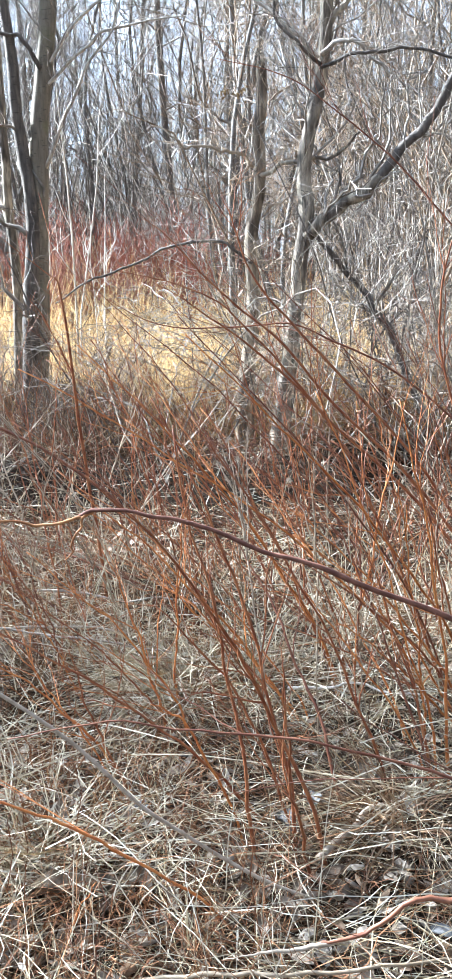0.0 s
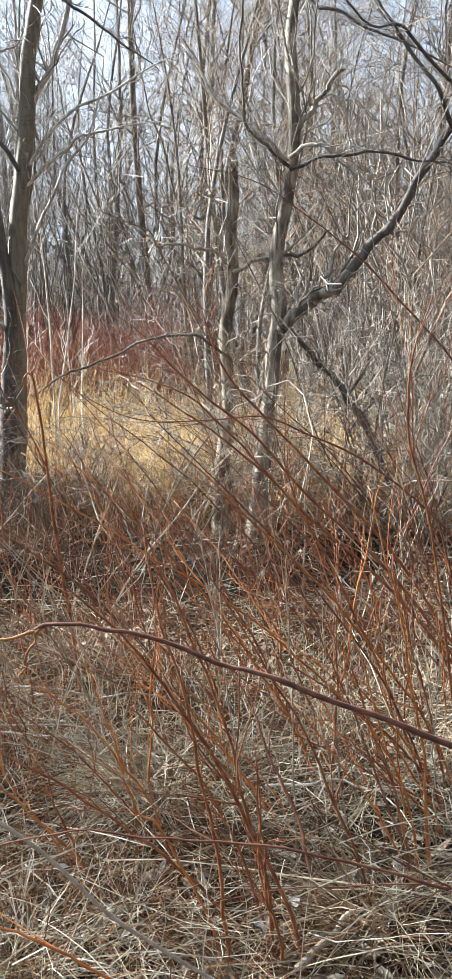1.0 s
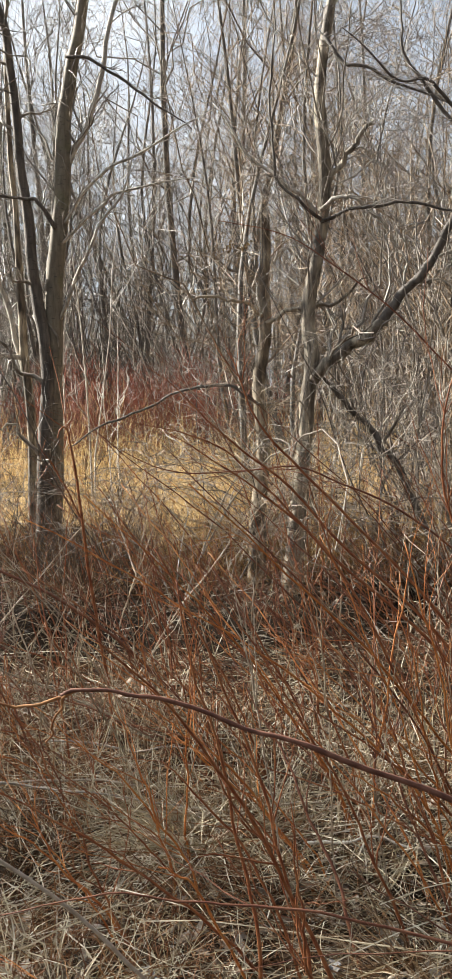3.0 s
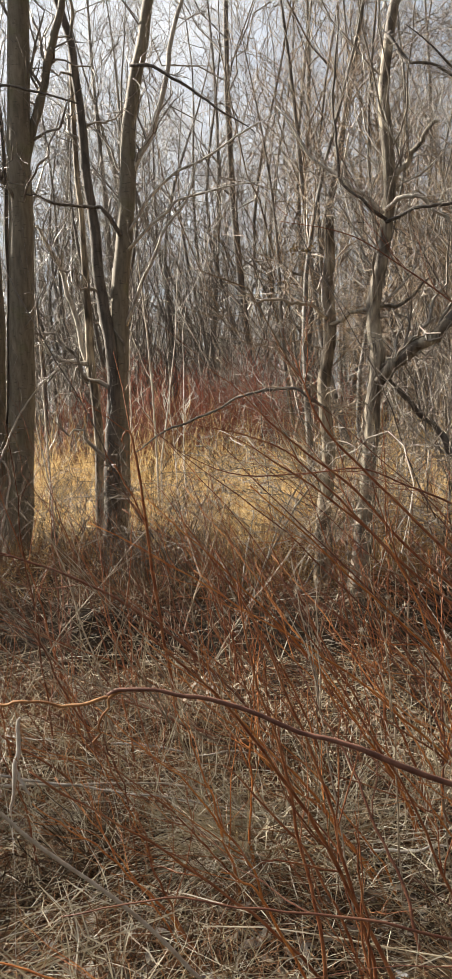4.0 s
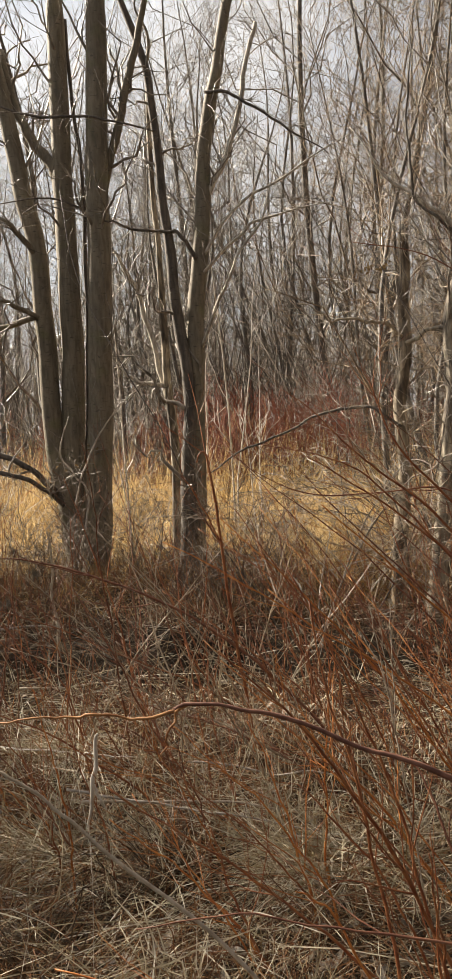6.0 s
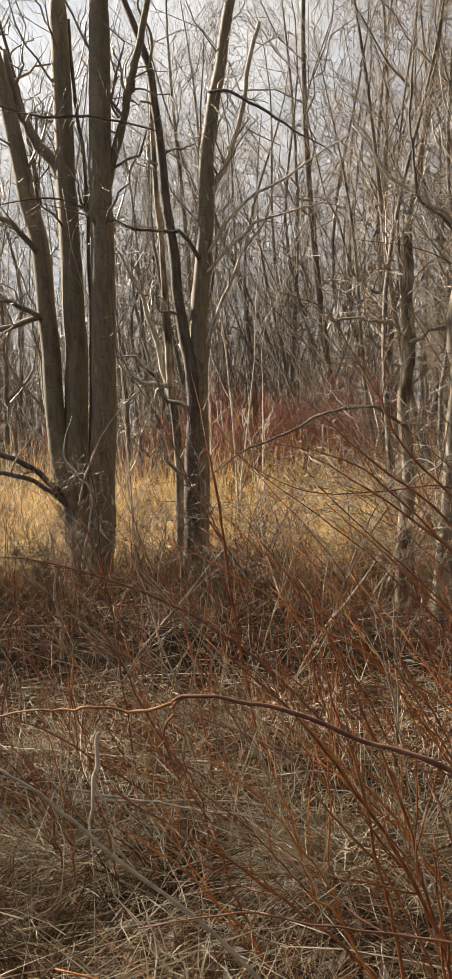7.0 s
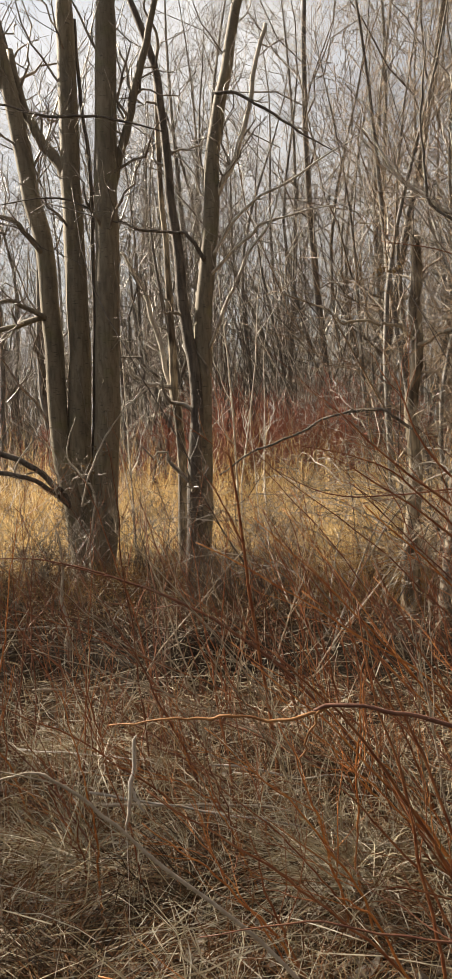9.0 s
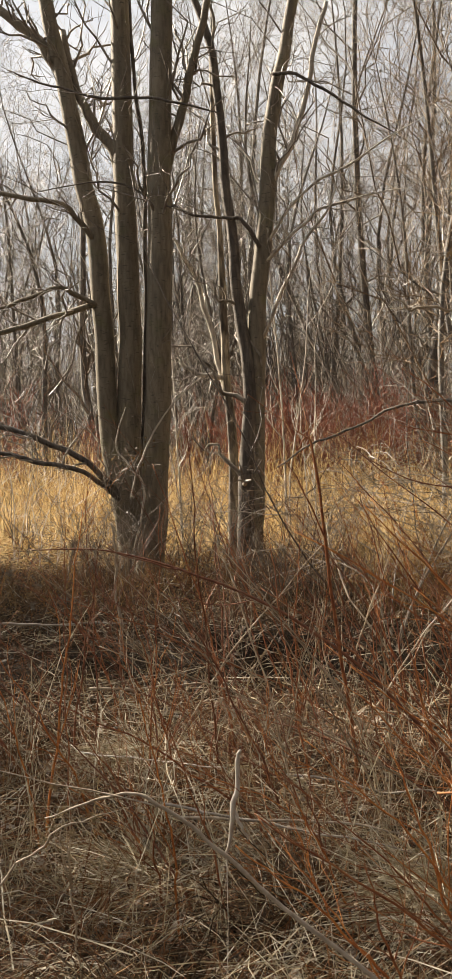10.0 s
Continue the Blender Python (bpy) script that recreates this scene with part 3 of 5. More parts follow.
def wood_tree(seed, height, foot, full=True, twigs=grey_twig):
    r = np.random.default_rng(seed)
    root = thing("forest_tree", (0, 0, 0), "bare slim grey tree of the woods", "tree", "trees of the woods")
    k = np.linspace(0, 1, 12)
    lean = r.normal(0, 0.07, 2)
    bend = r.uniform(0.2, 0.65)
    P = np.stack([lean[0] * height * k + bend * np.sin(k * r.uniform(3, 9)), lean[1] * height * k + bend * np.sin(k * r.uniform(3, 9) + 1), height * k - 0.1], -1)[None]
    R = (foot * (1 - 0.88 * k))[None]
    part("trunk", tubes(P, R, 7), far_bark, root)
    P1, R1 = sprout(P, R, 28, 0.08, 0.99, height * 0.26, 58, 0.28, 7, 0.4, 0.3, 0.38, 0.45, r, 0.005)
    P2, R2 = sprout(P1, R1, 5, 0.15, 1, height * 0.12, 52, 0.2, 4, 0.62, 0.5, 0.4, 0.4, r, 0.0045)
    shapes = [tubes(P1, R1, 3), tubes(P2, R2, 3)]
    if full:
        P3, R3 = sprout(P2, R2, 2, 0.2, 1, height * 0.07, 42, 0.1, 2, 0.8, 0.6, 0.2, 0.3, r, 0.0045)
        shapes.append(tubes(P3, R3, 3))
    tagged(part("crown", joined(*shapes), twigs, root), kind="stuff")
    return root


def scatter(makers, n, where, seed, scale=(0.8, 1.2), tilt=4):
    """The first of each kind, and copies of it, at the n places that where() gives."""
    r = np.random.default_rng(seed)
    made = [m() for m in makers]
    for i in range(n):
        x, y = where(r)
        s = r.uniform(*scale)
        m = pose(x, y, float(rise_of(x, y)), *r.uniform(-tilt, tilt, 2), r.uniform(0, 360)) @ Matrix.Scale(s, 4)
        if i < len(made):
            made[i].matrix_basis = m
        else:
            ob = copy_thing(made[i % len(made)], m)
            ob.matrix_basis = m


def wedge(y0, y1, left=-0.53, right=0.31, power=1.0):
    def where(r):
        y = y0 + (y1 - y0) * r.uniform() ** power
        return r.uniform(left * y, right * y), y
    return where


scatter([lambda s=s: wood_tree(100 + s, (11, 13, 16, 12, 15, 18)[s], (0.06, 0.085, 0.12, 0.07, 0.1, 0.14)[s]) for s in range(6)], 108, wedge(26, 60), 51)


def whip_clump(seed, height, n, mat, name, label, category, group, spread=0.16, side=4, foot=0.016, least=0.0035, fine=False, wild=0.012, angle=32, wander=0.28):
    """A clump of slim upright stems with short shoots."""
    r = np.random.default_rng(seed)
    root = thing(name, (0, 0, 0), label, category, group)
    k = np.linspace(0, 1, 7)
    H = height * r.uniform(0.55, 1.1, n)
    az, out = r.uniform(0, 6.28, n), spread * height * r.uniform(0.2, 1.5, n)
    start = r.normal(0, 0.12, (n, 2))
    P = np.zeros((n, 7, 3))
    for a, f in ((0, np.cos), (1, np.sin)):
        P[:, :, a] = start[:, a:a + 1] + (f(az) * out)[:, None] * k ** 1.4 + np.cumsum(r.normal(0, wild * height, (n, 7)), 1) * k
    P[:, :, 2] = H[:, None] * k - 0.05
    R = np.maximum((foot * r.uniform(0.6, 1.3, n))[:, None] * (1 - 0.85 * k), least)
    P1, R1 = sprout(P, R, side, 0.15, 1, height * 0.2, angle, 0.2, 5, 0.6, 0.5, wander, 0.4, r, least)
    P2, R2 = sprout(P1, R1, 2, 0.2, 1, height * 0.1, angle, 0.1, 2 if fine else 3, 0.8, 0.6, 0.2, 0.4, r, least * 0.9)
    if fine:
        tagged(part("stem_tangle", joined(tubes(P, R, 4), tubes(P1, R1, 3), tubes(P2, R2, 3)), mat, root), kind="stuff")
    else:
        for shape in families((P, R, 5), (P1, R1, 3), (P2, R2, 3)):
            part("stem", shape, mat, root)
    return root


scatter([lambda s=s: whip_clump(200 + s, (4.5, 6, 7.5, 5.5)[s], 14, (grey_twig, pale_twig, dark_twig, tan_twig)[s], "sapling_clump", "clump of bare slim grey-tan saplings", "sapling", "saplings at the edge of the woods", 0.17, 5, 0.021, wild=0.05, angle=58, wander=0.42) for s in range(4)],
        52, wedge(25, 38), 61)


scatter([lambda s=s: wood_tree(150 + s, (9, 12, 10)[s], (0.06, 0.09, 0.07)[s]) for s in range(3)], 22, lambda r: (r.uniform(-8, 8), r.uniform(24.5, 36)), 54)
scatter([lambda s=s: wood_tree(160 + s, (10, 12)[s], (0.055, 0.07)[s], True, russet_twig) for s in range(2)], 17, wedge(15, 26, -0.06, 0.31), 55)
scatter([lambda s=s: wood_tree(170 + s, (17, 15, 19)[s], (0.1, 0.08, 0.12)[s]) for s in range(3)], 6, lambda r: (r.uniform(-3.4, 0.7), r.uniform(24.5, 36)), 56)


def right_side(r):
    y = r.uniform(11.5, 25)
    return r.uniform(max(2.6 - 0.13 * (y - 11.5), -0.4), 0.32 * y + 0.3), y


scatter([lambda s=s: whip_clump(220 + s, (4.6, 6.2, 7.6, 5.2)[s], 8, (russet_twig, dark_twig, russet_twig, grey_twig)[s], "willow_clump", "clump of bare tangled willow whips", "willow", "willow thicket", 0.34, 7, 0.02, 0.0046, wild=0.075, angle=64, wander=0.5) for s in range(4)],
        52, right_side, 62)

def red_place(r):
    """Most of the red bushes stand together in one bank."""
    if r.uniform() < 0.62:
        return r.uniform(-3.9, -0.5), r.uniform(20.0, 22.4)
    return r.uniform(-12, 2.0), r.uniform(21.5, 23.5)


scatter([lambda s=s: whip_clump(240 + s, (2.0, 2.7, 2.3)[s], 36, far_red, "red_dogwood", "dense red-stemmed dogwood bush behind the dry grass", "shrub", "red bushes behind the grass", 0.34, 6, 0.01, 0.005, True, wild=0.05, angle=55) for s in range(3)],
        34, red_place, 63, (0.7, 1.12))


def vine_tangle(seed, height):
    return whip_clump(seed, height, 6, (grey_twig, pale_twig, dark_twig)[seed % 3], "brush_tangle", "tangle of thin bare twisted twigs", "brush", "twig tangles among the trees", 0.34, 7, 0.008, 0.0028, wild=0.07, angle=65, wander=0.5)


scatter([lambda s=s: vine_tangle(260 + s, (3.2, 4.0, 2.4)[s]) for s in range(3)], 24, lambda r: (r.uniform(-0.1, 3.6), r.uniform(8.2, 12)), 64, (0.6, 1.2), 12)
scatter([lambda s=s: vine_tangle(265 + s, (2.6, 3.4)[s]) for s in range(2)], 9, lambda r: (r.uniform(-6.5, -3.6), r.uniform(10.8, 13.5)), 65, (0.6, 1.1), 14)
scatter([lambda: vine_tangle(269, 1.5), lambda: vine_tangle(267, 1.9)], 12, lambda r: (r.uniform(-4.1, -2.1), r.uniform(10.3, 10.75)), 67, (0.5, 1.0), 14)
# sunlit stems: their brightness is partly put into the pale twig colour
scatter([lambda s=s: whip_clump(270 + s, (4.2, 5.2)[s], 2, pale_twig, "pale_sapling", "slim sapling coloured pale for the sun on it", "sapling", "pale saplings", 0.1, 6, 0.022, 0.004, wild=0.02, angle=40) for s in range(2)],
        6, lambda r: (r.uniform(-5.0, -1.6), r.uniform(12.2, 15.5)), 66)


def arching_brush(seed, reach):
    """Long thin twigs that wander up and bow over in all directions."""
    r = np.random.default_rng(seed)
    root = thing("arching_brush", (0, 0, 0), "thin grey twigs arching and crossing before the trees", "brush", "arching twigs among the trees")
    n, K = 5, 15
    az, el = r.uniform(0, 6.28, n), r.uniform(0.9, 1.5, n)
    turn, fall = r.normal(0, 0.1, n), r.uniform(0.03, 0.17, n)
    L = reach * r.uniform(0.6, 1.15, n) / K
    P = np.zeros((n, K, 3))
    P[:, 0] = np.concatenate([r.normal(0, 0.15, (n, 2)), np.full((n, 1), -0.05)], 1)
    for i in range(1, K):
        az, el = az + turn + r.normal(0, 0.16, n), el - fall + r.normal(0, 0.14, n)
        P[:, i] = P[:, i - 1] + L[:, None] * np.stack([np.cos(az) * np.cos(el), np.sin(az) * np.cos(el), np.sin(el)], -1)
    P[:, 1:, 2] = np.maximum(P[:, 1:, 2], 0.1)
    R = r.uniform(0.0055, 0.009, n)[:, None] * np.linspace(1, 0.35, K)
    P1, R1 = sprout(P, R, 8, 0.2, 1, reach * 0.25, 60, 0.12, 7, 0.62, 0.5, 0.5, 0.3, r, 0.0026)
    P2, R2 = sprout(P1, R1, 3, 0.2, 1, reach * 0.1, 55, 0.05, 4, 0.75, 0.6, 0.35, 0.3, r, 0.0021)
    for i, shape in enumerate(families((P, R, 5), (P1, R1, 3), (P2, R2, 3))):
        part("stem", shape, (grey_twig, dark_twig, tan_twig, grey_twig)[(i + seed) % 4], root)
    return root


scatter([lambda s=s: arching_brush(270 + s, (3.6, 4.4, 3.0, 4.0)[s]) for s in range(4)], 26, lambda r: (r.uniform(-0.5, 3.0), r.uniform(7.6, 10.6)), 91, (0.7, 1.1), 8)
scatter([lambda s=s: arching_brush(280 + s, (1.8, 2.3)[s]) for s in range(2)], 9, lambda r: (r.uniform(-4.5, 1.0), r.uniform(11.5, 16.0)), 92, (0.7, 1.2), 8)


def unseen_ring(r):
    """Out of view, to the walker's sides and back: trees added here dim the sky light."""
    a = r.uniform(0.55, 5.73)
    d = r.uniform(11, 32)
    return d * math.sin(a), d * math.cos(a)


def behind(r):
    while True:
        x, y = unseen_ring(r)
        if y < 2 or x > 0.6 * y + 4:
            return x, y


# left of the view: unseen trees added to cast shade over the foreground
def shade_trees(r):
    y = r.uniform(6, 15)
    return -0.52 * y - 1.6 - r.uniform(0, 4.5), y


# left of the view: unseen thicket added to dapple the near ground
def shade_thicket(r):
    y = r.uniform(1.5, 9.5)
    return -0.5 * y - 2.4 - r.uniform(0, 4.5), y


# added willows out of view, there only for their shade
scatter([lambda s=s: whip_clump(290 + s, (5.5, 7.0, 6.2)[s], 14, (grey_twig, tan_twig, dark_twig)[s], "willow_clump", "clump of bare tangled willow whips", "willow", "willow thicket", 0.22, 8, 0.026, 0.006, True, wild=0.05, angle=58, wander=0.4) for s in range(3)],
        6, shade_thicket, 68)
# more unseen willows, added to shade the middle ground
scatter([lambda s=s: whip_clump(295 + s, (5.5, 6.5)[s], 14, (grey_twig, tan_twig)[s], "willow_clump", "clump of bare tangled willow whips", "willow", "willow thicket", 0.22, 8, 0.026, 0.006, True, wild=0.05, angle=58, wander=0.4) for s in range(2)],
        9, lambda r: (r.uniform(-13, -9), r.uniform(8.5, 12.5)), 69)
# unseen trees, added to cut sky light from the back and cast shade from the left
scatter([lambda s=s: wood_tree(130 + s, (10, 13)[s], (0.1, 0.14)[s], False) for s in range(2)], 22, behind, 52)
scatter([lambda: wood_tree(140, 9, 0.14), lambda: wood_tree(141, 8, 0.12)], 12, shade_trees, 53)


def far_woods():
    r = np.random.default_rng(77)
    n = 1050
    y = r.uniform(58, 95, n)
    x = r.uniform(-0.7, 0.5, n) * y
    k = np.linspace(0, 1, 5)
    H = r.uniform(7, 18, n)
    P = np.zeros((n, 5, 3))
    P[:, :, 0] = x[:, None] + np.cumsum(r.normal(0, 0.25, (n, 5)), 1) * k
    P[:, :, 1] = y[:, None]
    P[:, :, 2] = H[:, None] * k
    R = r.uniform(0.03, 0.12, n)[:, None] * (1 - 0.8 * k)
    P1, R1 = sprout(P, R, 8, 0.1, 1, 3.6, 45, 0.25, 3, 0.5, 0.4, 0.25, 0.5, r, 0.012)
    ob = new("far_woods", mesh_of("far_woods", *joined(tubes(P, R, 4), tubes(P1, R1, 3)), grey_twig))
    tagged(ob, "distant bare grey woods standing close together", "woods", kind="stuff")


far_woods()

# ---- grasses ----


def grass(name, label, mat, x, y, length, lie, half, seed, K=5, lift=0.05, flow=0.0, droop=0.6, aim=None, kink=0.035, snap=0.0):
    """Dead blades: lie is the angle above the ground in degrees, flow how far they are combed one way."""
    r = np.random.default_rng(seed)
    stay = shade_pit(x, y) < r.uniform(0.1, 0.75, len(x))
    x, y, aim = x[stay], y[stay], None if aim is None else aim[stay]
    n = len(x)
    z = rise_of(x, y)
    az = r.uniform(0, 2 * np.pi, n)
    comb = 2.4 * np.sin(0.9 * x + 0.5) + 2.0 * np.sin(1.1 * y + 2) + 3.0
    az = np.where(r.uniform(size=n) < flow, comb + r.normal(0, 0.5, n), az)
    if aim is not None:
        az = aim
    el = np.radians(np.clip(r.normal(lie[0], lie[1], n), -3, 92))
    d = np.stack([np.cos(az) * np.cos(el), np.sin(az) * np.cos(el), np.sin(el)], -1)
    L = length[0] + (length[1] - length[0]) * r.uniform(size=n) ** 1.6
    s = np.linspace(0, 1, K)
    P = np.stack([x, y, z + r.uniform(0, lift, n)], -1)[:, None] + d[:, None] * (L[:, None] * s)[..., None]
    if snap:
        # broken over at one point
        at = r.uniform(0.25, 0.8, n)
        d2 = unit(d + r.normal(0, snap, (n, 3)) * [1, 1, 0.6]) - d
        P += d2[:, None] * (L[:, None] * np.maximum(s - at[:, None], 0))[..., None]
    P[:, :, 2] -= (droop * L * np.cos(el) * r.uniform(0, 1.0, n))[:, None] * s ** 2 * np.where(el > 0.1, 1, 0.2)[:, None]
    w = np.cumsum(r.normal(0, 1, (n, K, 3)), 1) * (kink * L)[:, None, None]
    P += (w - w[:, :1])
    P[:, :, 2] = np.maximum(P[:, :, 2], rise_of(P[:, :, 0], P[:, :, 1]) + 0.004)
    side = unit(np.cross(d, r.normal(size=(n, 3))))
    Hw = r.uniform(half[0], half[1], n)[:, None] * (1 - 0.75 * s ** 2)
    ob = new(name, mesh_of(name, *blades(P, Hw, side), mat, False))
    tagged(ob, label, "grass", kind="stuff")


def patch(n, seed, y0, y1, left=-0.53, right=0.31, pad=0.45, power=1.0):
    r = np.random.default_rng(seed)
    y = y0 + (y1 - y0) * r.uniform(size=n) ** power
    return r.uniform(left * y - pad, right * y + pad, n), y


def hollows(x, y, seed, keep):
    """Thin out the mat in small pockets, where the dark soil shows."""
    h = np.sin(7.3 * x + 2 * np.sin(3.1 * y)) + np.sin(8.9 * y + 2 * np.sin(4.3 * x) + 1) + 0.8 * np.sin(15 * x + 11 * y)
    h = h - 1.6 * np.clip(y - 4.3, 0, 1.2) * (y < 7)
    ok = (h > -0.75) | (np.random.default_rng(seed).uniform(size=len(x)) < keep)
    return x[ok], y[ok]


x, y = hollows(*patch(20000, 301, 1.5, 6.2), 1, 0.25)
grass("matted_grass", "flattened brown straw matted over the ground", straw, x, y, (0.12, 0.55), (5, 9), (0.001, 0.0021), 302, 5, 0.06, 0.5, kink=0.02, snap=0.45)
x, y = hollows(*patch(9000, 303, 1.5, 6.5), 2, 0.12)
grass("loose_straw", "long pale straws lying crosswise over the mat", pale_straw, x, y, (0.12, 0.65), (9, 15), (0.0008, 0.0019), 304, 6, 0.18, 0.35, 0.5, kink=0.018, snap=0.4)
x, y = patch(420, 341, 1.6, 5.5)
grass("dead_culms", "stout pale bleached grass stems lying about", pale_straw, x, y, (0.25, 0.8), (10, 12), (0.0016, 0.0028), 342, 7, 0.2, 0.5, 0.4, kink=0.015, snap=0.25)
x, y = patch(480, 361, 2.3, 6.2)
r = np.random.default_rng(363)
across = np.where(r.uniform(size=len(x)) < 0.5, 0.0, np.pi) + r.normal(0, 0.65, len(x))
grass("lying_stalks", "long straight grey weed stalks lying across the straw", pale_straw, x, y, (0.35, 1.0), (5, 8), (0.0012, 0.0022), 362, 6, 0.28, 0.0, 0.3, across, 0.008, 0.1)
x, y = patch(2000, 313, 1.8, 5.0)
grass("standing_grass", "loose upright dry grass stalks", pale_straw, x, y, (0.2, 0.6), (45, 22), (0.001, 0.002), 314, 6, 0.03, 0.3, 0.7, snap=0.7)
# brush shade under the trees is put into this mat's dark colour
x, y = patch(15000, 299, 5.8, 12.5)
grass("matted_grass", "flattened brown straw darkened for shade under the trees", shade_straw, x, y, (0.2, 0.7), (10, 12), (0.0018, 0.0034), 298, 3, 0.1, 0.4)
x, y = hollows(*patch(2600, 297, 5.4, 12), 3, 0.25)
grass("loose_straw", "pale bent straws under the trees", pale_straw, x, y, (0.25, 0.8), (20, 22), (0.0016, 0.0032), 296, 6, 0.2, 0.2, 0.7, kink=0.06, snap=0.7)
x, y = patch(3000, 305, 7.6, 11.5)
grass("brown_undergrowth", "dull brown dead weeds under the trees", brown_straw, x, y, (0.2, 0.6), (46, 26), (0.0016, 0.003), 306, 6, 0.08, 0.1, 0.9, kink=0.08, snap=0.7)
x, y = patch(800, 343, 3.2, 5.4)
grass("grey_stalks", "stiff grey dead stalks standing and leaning", pale_straw, x, y, (0.35, 0.95), (62, 20), (0.0014, 0.0028), 344, 6, 0.03, 0.0, 0.3, kink=0.035, snap=0.45)
x, y = patch(6500, 331, 8.6, 12.6)
grass("amber_grass", "rusty amber dry grass standing under the trees", amber_straw, x, y, (0.12, 0.5), (48, 24), (0.0016, 0.0032), 332, 5, 0.05, 0.2, 0.9, kink=0.07)
x, y = patch(6500, 335, 9.6, 15.0, -0.05, 0.36)
grass("tall_grass", "tall golden dry grass behind the crooked tree", gold_straw, x, y, (0.35, 1.15), (58, 22), (0.002, 0.0042), 336, 6, 0.05, 0.1, 0.9, kink=0.07, snap=0.5)
x, y = patch(2800, 333, 8.7, 12.0, 0.0, 0.36)
grass("amber_grass", "rusty amber dry grass round the crooked tree", amber_straw, x, y, (0.3, 0.95), (58, 20), (0.0016, 0.0032), 334, 5, 0.05, 0.2, 0.8, kink=0.07)
x, y = patch(2200, 365, 9.1, 11.8, -0.14, 0.36)
grass("amber_weeds", "rusty amber dead weeds standing round the snag", amber_straw, x, y, (0.3, 1.0), (66, 18), (0.0014, 0.0028), 366, 6, 0.03, 0.0, 0.5, kink=0.05, snap=0.5)
r = np.random.default_rng(367)
x, y = r.uniform(-4.4, -1.9, 700), r.uniform(9.9, 10.7, 700)
grass("rust_weeds", "rust-brown dead weeds at the feet of the trees", rust_straw, x, y, (0.2, 0.75), (60, 22), (0.0016, 0.003), 368, 6, 0.03, 0.0, 0.6, kink=0.06, snap=0.5)
x, y = patch(1300, 307, 7.8, 11)
grass("brown_weeds", "fine brown dead weed stalks", brown_straw, x, y, (0.25, 0.7), (50, 22), (0.001, 0.002), 308, 4, 0.03, 0.0, 0.5)


x, y = patch(8500, 317, 1.8, 6.4)
grass("brown_weeds", "fine rust-brown dead weed stalks", rust_straw, x, y, (0.1, 0.36), (24, 22), (0.0008, 0.0016), 318, 5, 0.1, 0.2, 0.9, kink=0.07)
x, y = patch(6500, 347, 1.9, 5.2, -0.53, -0.1)
grass("rust_weeds", "rust-brown dead weeds matted in the straw", rust_straw, x, y, (0.15, 0.5), (28, 24), (0.001, 0.002), 348, 6, 0.12, 0.1, 0.8, kink=0.06, snap=0.7)
x, y = patch(4200, 349, 4.6, 7.4)
grass("rust_weeds", "low rust-brown dead weeds over dark litter", rust_straw, x, y, (0.1, 0.32), (30, 24), (0.0013, 0.0024), 350, 5, 0.05, 0.1, 0.8, kink=0.07, snap=0.7)
x, y = patch(1200, 345, 7.6, 10.4)
grass("rust_weeds", "rust-brown dead weeds standing thick under the trees", rust_straw, x, y, (0.2, 0.55), (55, 24), (0.0014, 0.0026), 346, 6, 0.04, 0.0, 0.6, kink=0.06, snap=0.6)
def around(n, seed, reach):
    """Places all round the walker, outside the strip that the other grasses fill."""
    r = np.random.default_rng(seed)
    a, d = r.uniform(0, 6.28, n), reach * np.sqrt(r.uniform(0.002, 1, n))
    x, y = d * np.sin(a), d * np.cos(a) + 1.5
    off = (y < 1.6) | (x < -0.55 * y - 0.3) | (x > 0.36 * y + 0.3)
    return x[off], y[off]


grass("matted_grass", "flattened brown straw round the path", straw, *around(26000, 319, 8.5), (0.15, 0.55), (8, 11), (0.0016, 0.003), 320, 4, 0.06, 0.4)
grass("loose_straw", "long pale straws lying round the path", pale_straw, *around(13000, 371, 8.5), (0.15, 0.6), (9, 15), (0.001, 0.0022), 372, 4, 0.14, 0.35)
grass("rust_weeds", "rust-brown dead weeds round the path", rust_straw, *around(8000, 373, 8.5), (0.12, 0.4), (28, 22), (0.001, 0.002), 374, 4, 0.08, 0.2)


